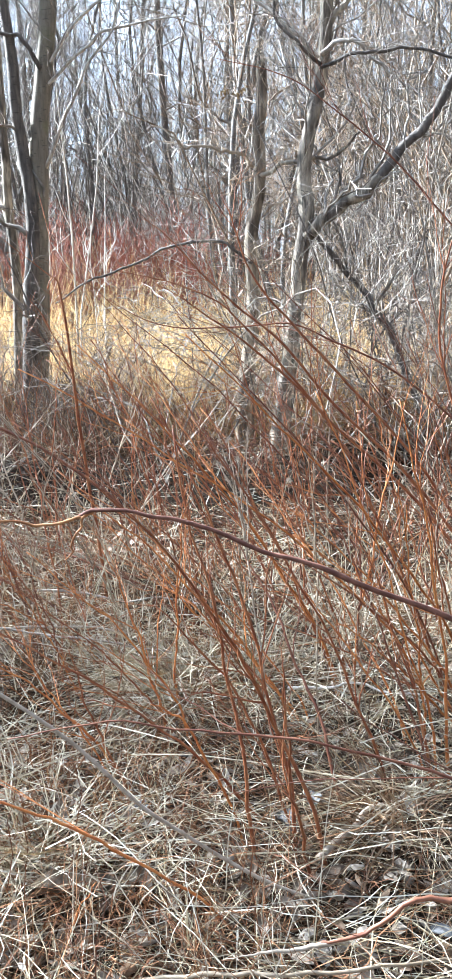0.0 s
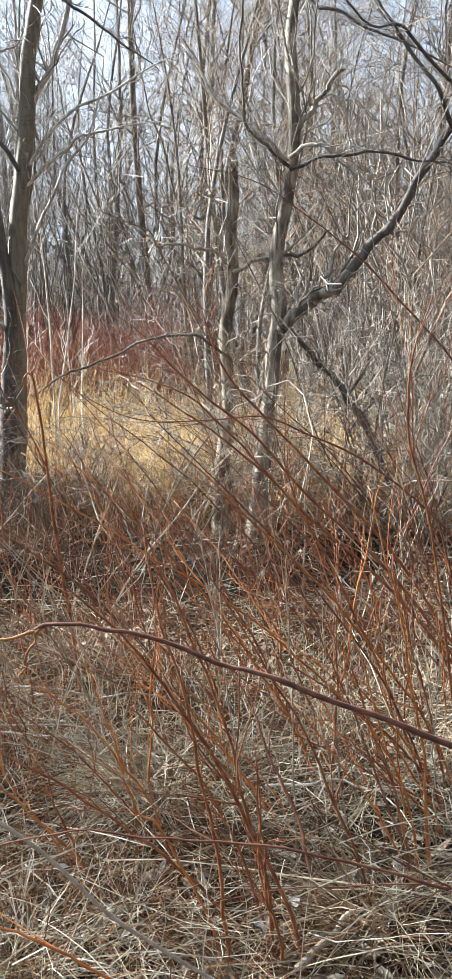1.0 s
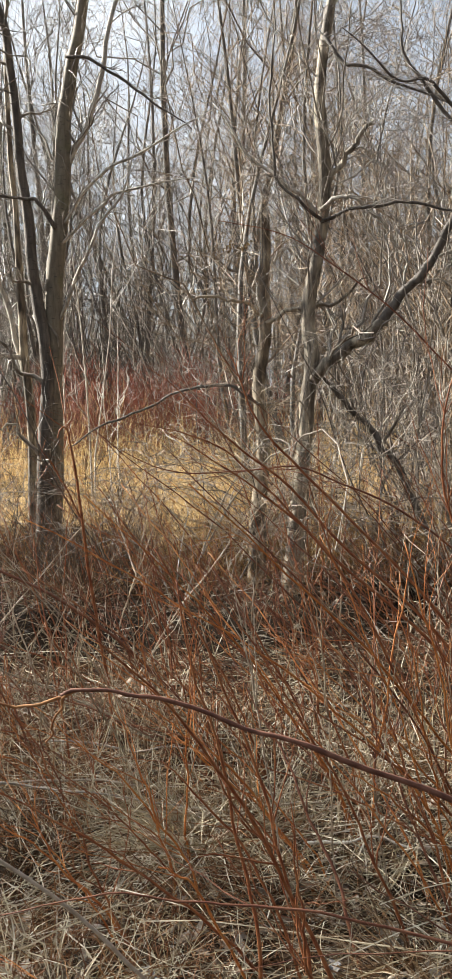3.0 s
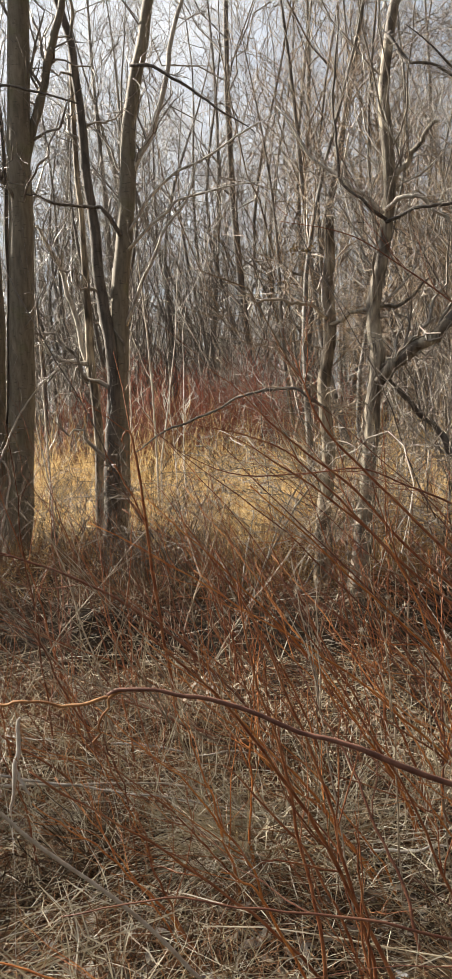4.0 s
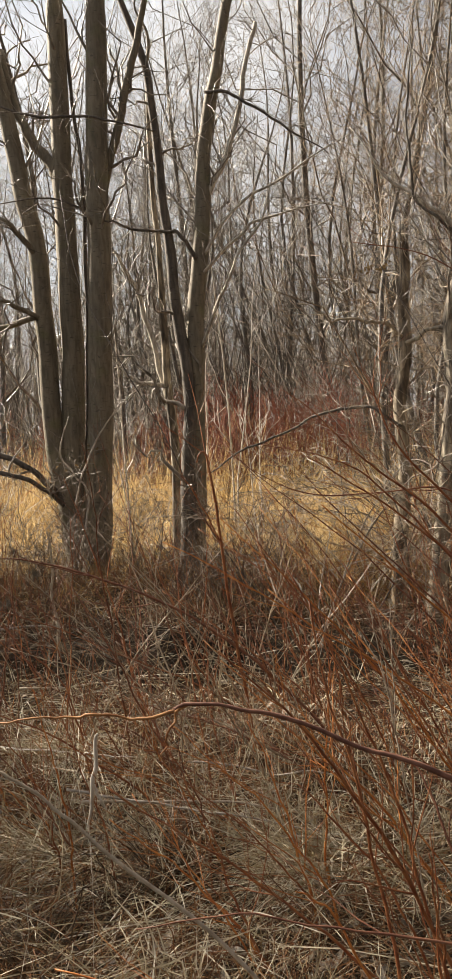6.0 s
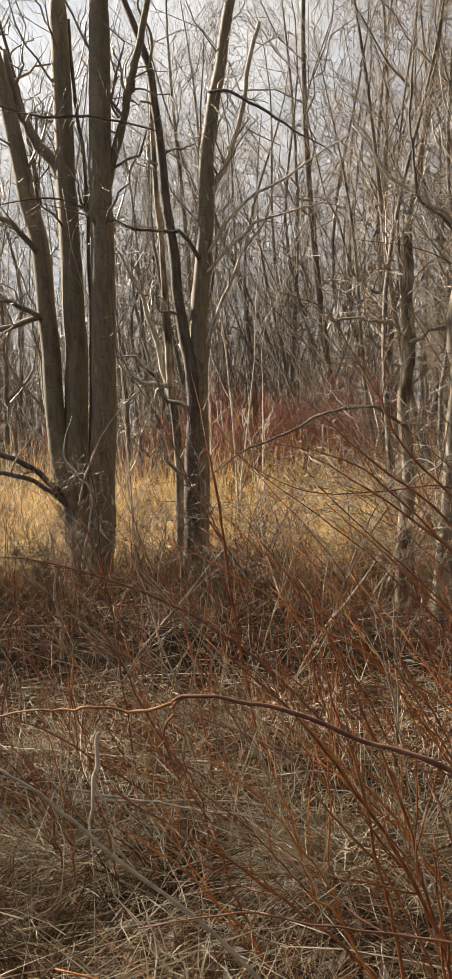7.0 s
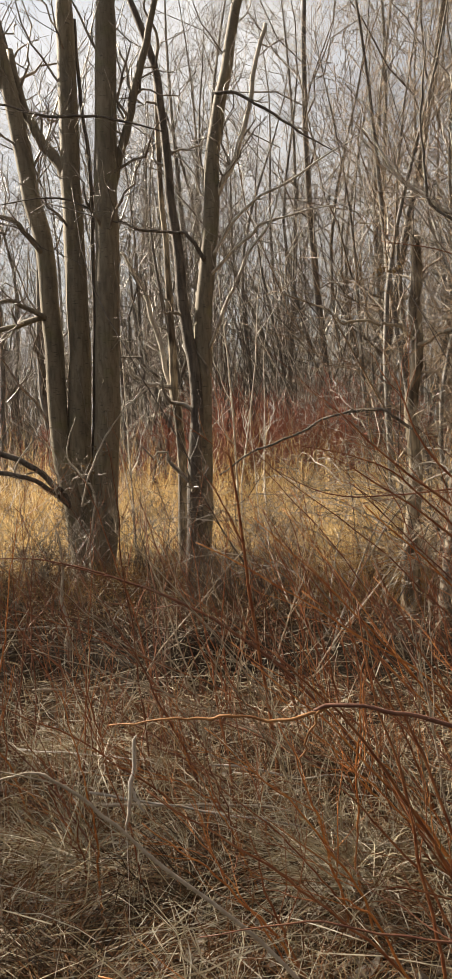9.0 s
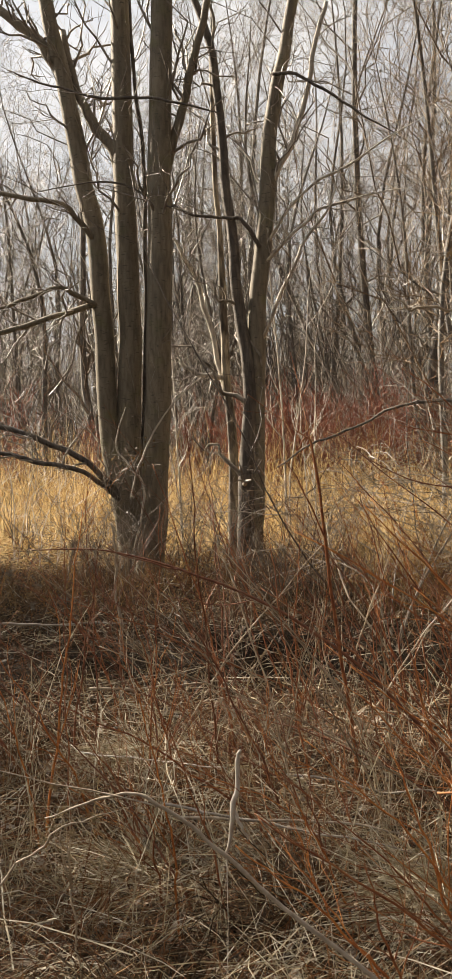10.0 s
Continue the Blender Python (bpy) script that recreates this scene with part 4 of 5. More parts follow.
def meadow(n_tufts, each, y0, y1, name, label, mat, seed, half):
    """Uneven mounds of long grass that bows over, with gaps between them."""
    r = np.random.default_rng(seed)
    cx, cy = patch(n_tufts, seed, y0, y1, power=0.9)
    tall = np.clip(0.75 + 0.1 * (cy - y0), 0.75, 1.35) * r.uniform(0.4, 1.35, n_tufts)
    wide = r.uniform(0.12, 0.3, n_tufts)
    for j, (share, lie, droop) in enumerate(((0.4, (68, 12), 2.2), (0.45, (52, 16), 2.4), (0.15, (25, 15), 0.8))):
        who = r.integers(0, n_tufts, int(n_tufts * each * share))
        a, d = r.uniform(0, 6.28, len(who)), np.abs(r.normal(0, 1, len(who)))
        x, y = cx[who] + wide[who] * d * np.cos(a), cy[who] + wide[who] * d * np.sin(a)
        out = np.where(r.uniform(size=len(who)) < 0.6, a, r.normal(0.4, 0.8, len(who)))
        order = np.argsort(tall[who])
        for k, some in enumerate(np.array_split(order, 4)):
            top = tall[who[some]].mean()
            grass(name, label, mat, x[some], y[some], (0.5 * top, 1.45 * top), lie, half, seed + 10 * j + k, 6, 0.03, 0.0, droop, out[some], kink=0.045)


meadow(210, 175, 13.4, 21.0, "tall_grass", "tall golden dry grass bowing over in the sunlit clearing", gold_straw, 3090, (0.003, 0.0062))
x, y = patch(9000, 315, 11.5, 18)
grass("flattened_grass", "flattened pale golden grass in the clearing", gold_straw, x, y, (0.3, 0.9), (10, 12), (0.0025, 0.005), 316, 4, 0.1, 0.6, 0.5)
x, y = patch(11000, 311, 22, 34, power=1.3)
grass("wood_edge_grass", "pale dry grass along the edge of the woods", brown_straw, x, y, (0.4, 1.2), (66, 15), (0.004, 0.007), 312, 4, 0.03, 0.3, 0.6)


def tussocks():
    r = np.random.default_rng(321)
    spots = [(-0.22, 3.62), (-0.75, 3.5), (0.1, 3.75), (-1.35, 3.9), (-0.25, 4.6), (0.9, 4.4), (-1.7, 4.9), (-2.3, 5.2), (0.5, 2.7), (-0.55, 2.5), (-1.1, 2.9)]
    for i, (cx, cy) in enumerate(spots):
        n = 380 if i else 750
        a = r.uniform(0, 6.28, n)
        d = np.abs(r.normal(0, 0.13, n))
        grass("tussock", "arching tussock of pale dry grass", (pale_straw, straw, brown_straw)[i % 3], cx + d * np.cos(a), cy + d * np.sin(a), (0.25, 0.6), (30, 16), (0.0017, 0.003), 330 + i, 7, 0.08, 0.0, 1.3,
              np.where(r.uniform(size=n) < 0.45, r.normal(3.4, 0.6, n), a))


tussocks()


def litter():
    r = np.random.default_rng(351)
    n = 5200
    x, y = patch(n, 352, 1.6, 9.5, power=1.4)
    z = rise_of(x, y) + r.uniform(0.01, 0.09, n)
    u, v = np.meshgrid(np.linspace(-1, 1, 4), np.linspace(-1, 1, 3), indexing="ij")
    wid = np.cos(u * 1.35) * 0.55
    size = r.uniform(0.014, 0.042, n)
    curl = r.uniform(-0.9, 0.9, n)
    loc = np.stack([np.broadcast_to(u, (n, 4, 3)), np.broadcast_to(v * wid, (n, 4, 3)), curl[:, None, None] * (v ** 2 * 0.5 + 0.35 * u ** 2)], -1) * size[:, None, None, None]
    a, t = r.uniform(0, 6.28, n), r.normal(0, 0.5, n)
    c, s = np.cos(a)[:, None, None], np.sin(a)[:, None, None]
    X, Y, Z = loc[..., 0], loc[..., 1], loc[..., 2]
    Z = Z + X * np.sin(t)[:, None, None]
    V = np.stack([X * c - Y * s + x[:, None, None], X * s + Y * c + y[:, None, None], Z + z[:, None, None]], -1)
    i, j = np.meshgrid(np.arange(3), np.arange(2), indexing="ij")
    k = (i * 3 + j).ravel()
    F = np.stack([k, k + 3, k + 4, k + 1], -1)[None] + (np.arange(n) * 12)[:, None, None]
    ob = new("leaf_litter", mesh_of("leaf_litter", V.reshape(-1, 3), [F.reshape(-1, 4)], leaf_brown))
    tagged(ob, "curled grey-brown dead leaves scattered on the straw", "leaves", kind="stuff")


litter()

# ---- red-stemmed brush in front ----


def prickles(P, R, r):
    """Short bristles all along a cane."""
    P1, R1 = sprout(P, R, 55, 0.02, 0.95, 0.007, 80, -0.1, 2, 0.16, 0.3, 0.0, 0.3, r, 0.0003)
    return tubes(P1, R1, 3)


def stem_part(root, base, pts, mat, shoots, seed, r, wobble=0.008):
    (V, F), P, R = limb(pts, 5, 7, wobble, 0.07, True, seed)
    ob = part("stem", joined((V - base, F), prickles(P - base, R, r)), mat, root)
    if shoots:
        P1, R1 = sprout(P, R, shoots, 0.3, 1, 0.42, 32, 0.1, 6, 0.6, 0.5, 0.12, 0.3, r, 0.0011)
        P2, R2 = sprout(P1, R1, 2, 0.2, 0.9, 0.18, 35, 0.1, 4, 0.75, 0.6, 0.12, 0.3, r, 0.0009)
        for shape in families((P1 - base, R1, 4), (P2 - base, R2, 3)):
            part("shoot", shape, mat, ob)
    return ob


def red_shrub(x, y, n, height, lean, seed, label="leaning prickly red-brown canes in dead grass"):
    r = np.random.default_rng(seed)
    base = np.array((x, y, float(rise_of(x, y))))
    root = thing("cane_shrub", base, label, "shrub", "prickly red canes")
    for i in range(n):
        h = height * r.uniform(0.6, 1.15)
        off = r.normal(0, 0.09, 2)
        lx, ly = lean[0] * (0.1 if r.uniform() < 0.24 else 1.05) + r.normal(0, 0.25), lean[1] + r.normal(0, 0.28)
        bow = r.normal(0, 0.022, 2)
        foot = r.uniform(0.0038, 0.0066)
        k = np.linspace(0, 1, 6)
        pts = [(base[0] + off[0] + lx * h * q ** 1.35 + bow[0] * math.sin(3.1 * q) + r.normal(0, 0.0035), base[1] + off[1] + ly * h * q ** 1.2 + bow[1] * math.sin(3.1 * q) + r.normal(0, 0.0035), base[2] - 0.03 + h * (q - 0.12 * abs(lx) * q * q), foot * (1 - 0.72 * q)) for q in k]
        stem_part(root, base, pts, (red_stem, wine_stem, red_stem, orange_stem, orange_stem)[r.integers(0, 5)] if y < 4.2 else (red_stem, wine_stem, red_stem, wine_stem, tan_twig)[r.integers(0, 5)], int(r.integers(3, 7)) if y < 5.8 else int(r.integers(1, 4)), seed + i, r, 0.005)


SHRUBS = [(0.3, 2.55, 7, 1.3, (-0.55, -0.1)), (0.62, 2.95, 8, 1.35, (-0.5, -0.05)), (0.9, 3.4, 10, 1.5, (-0.5, 0)), (0.5, 3.7, 9, 1.4, (-0.55, 0)),
          (1.15, 4.1, 8, 1.7, (-0.45, 0)), (0.15, 4.3, 6, 1.4, (-0.45, 0)), (-0.4, 4.5, 6, 1.4, (-0.35, 0)), (-0.85, 4.3, 6, 1.6, (-0.2, 0)),
          (-1.25, 4.9, 6, 1.5, (-0.3, 0)), (0.8, 5.0, 8, 1.7, (-0.5, 0)), (-0.15, 5.5, 6, 1.5, (-0.3, 0)), (0.45, 6.1, 8, 1.6, (-0.4, 0)),
          (1.5, 5.4, 7, 1.6, (-0.8, 0)), (-1.7, 4.1, 5, 1.3, (-0.3, 0)), (-2.0, 5.6, 6, 1.4, (-0.3, 0)), (-2.6, 6.6, 6, 1.4, (-0.2, 0)),
          (1.2, 6.6, 7, 1.5, (-0.75, 0)), (1.9, 7.0, 7, 1.6, (-0.8, 0)), (-0.9, 6.8, 6, 1.4, (-0.2, 0)), (-0.2, 7.4, 7, 1.5, (-0.2, 0)), (0.9, 7.6, 6, 1.3, (-0.7, 0)),
          (0.75, 3.2, 6, 1.1, (-0.7, 0)), (1.3, 4.7, 7, 1.5, (-0.7, 0)), (0.25, 3.3, 5, 1.0, (-0.6, 0)), (-0.55, 3.6, 5, 1.0, (-0.5, 0)), (-1.1, 3.5, 5, 0.9, (-0.45, 0)), (1.7, 6.2, 8, 1.8, (-0.6, 0)), (0.1, 6.7, 7, 1.4, (-0.4, 0)), (-1.5, 6.2, 6, 1.3, (-0.3, 0)), (-3.2, 7.6, 6, 1.3, (0.2, 0)), (-2.9, 8.8, 6, 1.2, (-0.2, 0)), (-1.6, 8.2, 6, 1.2, (-0.2, 0)),
          (-1.0, 5.3, 6, 1.1, (-0.7, 0)), (-0.3, 5.0, 6, 1.1, (-0.8, 0)), (-2.2, 4.7, 5, 0.9, (-0.6, 0)), (0.2, 5.2, 6, 1.2, (-0.9, 0)), (-0.7, 4.0, 5, 0.85, (-0.8, 0)), (-1.6, 5.6, 5, 1.0, (-0.7, 0)), (0.05, 3.9, 5, 0.9, (-0.9, 0)), (0.75, 5.6, 6, 1.2, (-0.9, 0)),
          (-0.15, 3.25, 5, 0.8, (-0.8, 0)), (-0.3, 2.85, 4, 0.65, (-0.75, 0.1)), (-0.95, 4.7, 6, 1.0, (-0.9, 0)), (-0.1, 4.4, 5, 0.95, (-1.0, 0)),
          (0.4, 4.7, 6, 1.1, (-0.4, 0)), (0.95, 4.2, 6, 1.2, (-0.3, 0)), (1.0, 5.6, 7, 1.8, (-0.25, 0)), (0.35, 5.7, 7, 1.6, (-0.2, 0)), (-0.5, 5.8, 7, 1.5, (-0.1, 0)), (-1.2, 5.9, 6, 1.6, (0.1, 0)),
          (-0.75, 5.1, 6, 1.7, (0.05, 0)), (-1.45, 4.6, 6, 1.4, (0.1, 0)), (0.6, 6.6, 8, 1.4, (-0.15, 0)), (-0.4, 6.3, 7, 1.2, (-0.6, 0)), (-1.9, 4.9, 6, 1.3, (-0.5, 0)), (-1.35, 3.9, 5, 0.7, (-0.7, 0))]
for i, (sx, sy, n, h, lean) in enumerate(SHRUBS):
    red_shrub(sx, sy, n - (4 if sy > 5.8 else 2 if sx > 0 else 1), h, lean, 400 + 20 * i)


def bramble(seed):
    return whip_clump(seed, 0.95, 15, (brown_twig, rust_twig, brown_twig, rust_twig)[seed % 4], "bramble", "low tangled rust-brown bramble bush", "bush", "brambles under the trees", 0.5, 6, 0.0048, 0.0019, True, wild=0.05, angle=50)


rust_twig = strands("rust_twig", [(0.09, 0.04, 0.024), (0.16, 0.072, 0.038), (0.25, 0.13, 0.072)], 0.7)
brown_twig = strands("brown_twig", [(0.09, 0.06, 0.04), (0.16, 0.105, 0.065), (0.26, 0.19, 0.125)], 0.75)
scatter([lambda s=s: bramble(500 + s) for s in range(4)], 18, wedge(8.0, 11.0, -0.5, 0.34), 505, (0.45, 0.9), 12)
scatter([lambda s=s: bramble(511 + 2 * s) for s in range(2)], 14, wedge(9.1, 11.0, -0.12, 0.34), 506, (0.6, 1.15), 12)

scatter([lambda s=s: whip_clump(520 + s, 1.0, 18, (dark_twig, brown_twig)[s], "weed_thicket", "dark twiggy dead weeds before the clearing", "weeds", "dark weeds before the clearing", 0.35, 6, 0.0046, 0.0019, True, wild=0.05, angle=50) for s in range(2)],
        10, lambda r: (r.uniform(-1.9, -0.3), r.uniform(8.4, 10.2)), 507, (0.65, 1.15), 10)


def single(name, label, category, pts, mat, shoots=0, seed=1, extra=(), extra_mat=None):
    base = np.array(pts[0][:3])
    r = np.random.default_rng(seed)
    root = thing(name, base, label, category)
    stem_part(root, base, pts, mat, shoots, seed, r, 0.003)
    for e in extra:
        (V, F), P, R = limb(e, 5, 6, 0.002, 0.05, True, seed)
        part("side_twig", (V - base, F), extra_mat or mat, root)
    return root


single("arching_branch", "long arching red-brown branch with a bent knee", "branch",
       [(0.637, 1.05, 0, 0.0055), (0.612, 1, 0.7, 0.005), (0.446, 0.97, 1.253, 0.0037), (0.286, 0.946, 1.365, 0.0032), (0.206, 0.946, 1.397, 0.0029), (0.094, 0.946, 1.445, 0.0025), (0.046, 0.946, 1.465, 0.0022), (-0.034, 0.946, 1.493, 0.002), (-0.082, 0.946, 1.501, 0.0018),
        (-0.122, 0.946, 1.505, 0.0019), (-0.134, 0.946, 1.5, 0.001)], dark_cane, 0, 3,
       [[(-0.122, 0.946, 1.505, 0.0013), (-0.13, 0.946, 1.493, 0.0011), (-0.14, 0.946, 1.469, 0.001), (-0.143, 0.948, 1.453, 0.00048)],
        [(-0.118, 0.946, 1.505, 0.0015), (-0.146, 0.946, 1.494, 0.0015), (-0.186, 0.946, 1.495, 0.0012), (-0.215, 0.946, 1.496, 0.0014), (-0.25, 0.946, 1.493, 0.001), (-0.314, 0.954, 1.487, 0.0007)]], tan_cane)
single("arching_branch", "low thin arching reddish branch", "branch",
       [(0.95, 1.75, 0.0, 0.00375), (0.8, 1.72, 0.5, 0.00375), (0.55, 1.7, 0.74, 0.00337), (0.4, 1.7, 0.8, 0.003), (0.22, 1.7, 0.85, 0.0027), (0.04, 1.7, 0.885, 0.00225), (-0.1, 1.7, 0.9, 0.00195), (-0.22, 1.7, 0.91, 0.00165), (-0.4, 1.7, 0.88, 0.00113)], wine_stem, 3, 5)
single("leaning_cane", "stout orange-red cane leaning over the grass", "stem",
       [(0.28, 2.5, 0.0, 0.0064), (0.23, 2.5, 0.22, 0.006), (0.14, 2.5, 0.45, 0.0055), (0.05, 2.4, 0.68, 0.005), (-0.04, 2.3, 0.89, 0.004), (-0.15, 2.2, 1.08, 0.003), (-0.3, 2.1, 1.28, 0.0016)], red_stem, 4, 7)
single("orange_stem", "low orange stem lying over matted straw", "stem",
       [(0.0, 2.24, 0.05, 0.003), (-0.078, 2.2, 0.171, 0.0036), (-0.26, 2.2, 0.296, 0.0038), (-0.409, 2.2, 0.383, 0.0036), (-0.557, 2.2, 0.444, 0.0032), (-0.75, 2.2, 0.5, 0.002)], orange_stem, 1, 9)
single("leaning_cane", "thin orange cane leaning over the grass", "stem",
       [(0.06, 2.6, -0.02, 0.0042), (-0.016, 2.6, 0.221, 0.004), (-0.12, 2.6, 0.429, 0.0034), (-0.172, 2.6, 0.477, 0.0026), (-0.22, 2.6, 0.5, 0.0012)], orange_stem, 1, 47)
single("leaning_cane", "thin red cane leaning over the grass", "stem",
       [(0.22, 2.6, -0.02, 0.0042), (0.109, 2.6, 0.319, 0.004), (0.039, 2.6, 0.495, 0.0036), (-0.065, 2.6, 0.647, 0.003), (-0.2, 2.58, 0.8, 0.0016)], red_stem, 3, 49)
single("orange_stem", "short thin orange stem rising from the straw", "stem",
       [(-0.425, 2.2, -0.03, 0.0026), (-0.401, 2.2, 0.083, 0.0024), (-0.37, 2.2, 0.16, 0.002), (-0.333, 2.2, 0.217, 0.001)], orange_stem, 0, 51)
single("dead_stalk", "pale bent dead stalk over the matted grass", "stalk",
       [(0.206, 2.25, 0.131, 0.005), (0.047, 2.25, 0.205, 0.005), (-0.185, 2.25, 0.366, 0.005), (-0.378, 2.25, 0.573, 0.0048), (-0.644, 2.25, 0.776, 0.0044), (-0.72, 2.25, 0.839, 0.0042), (-0.79, 2.25, 0.907, 0.004), (-0.861, 2.25, 0.949, 0.0036), (-0.927, 2.25, 0.952, 0.003), (-0.995, 2.25, 0.934, 0.0024), (-1.087, 2.25, 0.903, 0.0014)], pale_cane, 1, 13)
single("forked_twig", "white bleached twig forked like a letter Y", "twig",
       [(-0.83, 2.7, 0.02, 0.0008), (-0.81, 2.64, 0.3, 0.0008), (-0.79, 2.62, 0.6, 0.0009), (-0.781, 2.6, 0.678, 0.0030), (-0.776, 2.6, 0.727, 0.0050), (-0.765, 2.6, 0.783, 0.0062), (-0.753, 2.6, 0.836, 0.0064), (-0.753, 2.6, 0.909, 0.0053), (-0.738, 2.6, 0.928, 0.0031)], pale_twig, 0, 15,
       [[(-0.763, 2.6, 0.787, 0.0048), (-0.749, 2.6, 0.752, 0.0042), (-0.729, 2.6, 0.715, 0.0025)]])
single("dead_branch", "peeling red-brown dead branch with a frayed tan end", "branch",
       [(0.95, 2.0, 0.1, 0.0074), (0.6, 1.95, 0.335, 0.007), (0.482, 1.95, 0.349, 0.0068), (0.402, 1.95, 0.354, 0.006), (0.342, 1.95, 0.3, 0.0054), (0.261, 1.95, 0.257, 0.0045), (0.19, 1.95, 0.24, 0.003)], wine_stem, 0, 17,
       [[(0.275, 1.95, 0.26, 0.0046), (0.2, 1.95, 0.24, 0.0056), (0.151, 1.95, 0.229, 0.0052), (0.09, 1.95, 0.222, 0.004), (0.04, 1.95, 0.215, 0.0022), (-0.02, 1.95, 0.2, 0.001)]], pale_cane)

single("bent_cane", "upright orange-red cane with a curled dry tip", "cane",
       [(-0.6, 4.62, -0.02, 0.0085), (-0.63, 4.6, 0.4, 0.0083), (-0.67, 4.6, 0.67, 0.008), (-0.7, 4.6, 0.95, 0.0075), (-0.72, 4.6, 1.22, 0.0068), (-0.75, 4.6, 1.47, 0.006), (-0.77, 4.6, 1.62, 0.005), (-0.8, 4.6, 1.63, 0.004), (-0.82, 4.6, 1.58, 0.003)], red_stem, 4, 19)
single("arching_cane", "long dark red cane arching down to the grass", "cane",
       [(-0.12, 4.6, 0.0, 0.0085), (-0.2, 4.6, 0.18, 0.0085), (-0.39, 4.6, 0.42, 0.008), (-0.6, 4.6, 0.64, 0.0075), (-0.84, 4.6, 0.81, 0.007), (-1.06, 4.6, 0.93, 0.0065), (-1.26, 4.6, 1.02, 0.006), (-1.52, 4.6, 1.1, 0.005), (-1.78, 4.6, 1.15, 0.004), (-2.1, 4.6, 1.16, 0.002)], wine_stem, 6, 21)
single("arching_cane", "pale split cane bowed over the matted grass", "cane",
       [(-1.55, 2.5, 0.3, 0.0034), (-1.32, 2.5, 0.62, 0.003), (-1.22, 2.5, 0.71, 0.0026), (-1.15, 2.5, 0.77, 0.002), (-1.05, 2.52, 0.8, 0.001)], pale_cane, 2, 23)
single("arching_cane", "long red cane sweeping up out of the brush", "cane",
       [(0.86, 3.6, 0.0, 0.00562), (0.68, 3.6, 0.5, 0.0054), (0.53, 3.6, 0.83, 0.00504), (0.39, 3.6, 1.09, 0.00468), (0.22, 3.6, 1.32, 0.00432), (0.08, 3.6, 1.46, 0.0036), (-0.06, 3.6, 1.58, 0.00302), (-0.21, 3.6, 1.64, 0.0023), (-0.38, 3.6, 1.67, 0.00144)], red_stem, 6, 25)
single("arching_cane", "tall red-brown cane bowing over towards the trees", "cane",
       [(1.75, 4.2, 0.0, 0.00589), (1.5, 4.2, 0.9, 0.00558), (1.24, 4.2, 1.44, 0.00496), (1.07, 4.2, 1.68, 0.00453), (0.85, 4.2, 1.92, 0.00403), (0.68, 4.2, 2.1, 0.00372), (0.42, 4.2, 2.3, 0.0031), (0.23, 4.2, 2.42, 0.00248), (-0.03, 4.2, 2.48, 0.00149)], wine_stem, 7, 27)
single("arching_cane", "long dark red cane arching level over the brush", "cane",
       [(1.75, 4.4, 0.0, 0.00589), (1.45, 4.4, 0.52, 0.00558), (1.11, 4.4, 0.91, 0.00527), (0.76, 4.4, 1.21, 0.00484), (0.48, 4.4, 1.35, 0.00434), (0.27, 4.4, 1.43, 0.00372), (0.01, 4.4, 1.42, 0.00322), (-0.3, 4.4, 1.43, 0.0026), (-0.57, 4.4, 1.57, 0.00155)], wine_stem, 7, 29)
single("arching_cane", "red cane curving up with bare side shoots", "cane",
       [(0.95, 3.4, 0.0, 0.00562), (0.88, 3.4, 0.6, 0.00525), (0.79, 3.4, 1.16, 0.00487), (0.72, 3.4, 1.45, 0.00413), (0.73, 3.4, 1.68, 0.00337), (0.8, 3.42, 1.9, 0.0021)], red_stem, 9, 30)
single("arching_cane", "long red cane of a bundle bowing over the brush", "cane",
       [(1.356, 4.3, 0.0, 0.0074), (0.876, 4.3, 0.621, 0.007), (0.456, 4.3, 1.002, 0.0064), (0.294, 4.3, 1.183, 0.0055), (0.114, 4.3, 1.33, 0.0046), (-0.041, 4.3, 1.445, 0.0037), (-0.172, 4.3, 1.54, 0.0028), (-0.303, 4.3, 1.607, 0.0013)], red_stem, 5, 70)
single("arching_cane", "long red cane of a bundle bowing over the brush", "cane",
       [(1.36, 4.3, 0.0, 0.0074), (0.88, 4.3, 0.68, 0.007), (0.46, 4.3, 1.096, 0.0064), (0.248, 4.3, 1.347, 0.0055), (0.042, 4.3, 1.517, 0.0046), (-0.112, 4.3, 1.659, 0.0037), (-0.241, 4.3, 1.8, 0.0028), (-0.37, 4.3, 1.899, 0.0013)], red_stem, 5, 71)
single("arching_cane", "long red cane of a bundle bowing over the brush", "cane",
       [(1.365, 4.3, 0.0, 0.0074), (0.885, 4.3, 0.771, 0.007), (0.465, 4.3, 1.244, 0.0064), (0.278, 4.3, 1.439, 0.0055), (0.126, 4.3, 1.621, 0.0046), (0.053, 4.3, 1.785, 0.0037), (0.018, 4.3, 1.893, 0.0028), (-0.017, 4.3, 1.969, 0.0013)], red_stem, 5, 72)



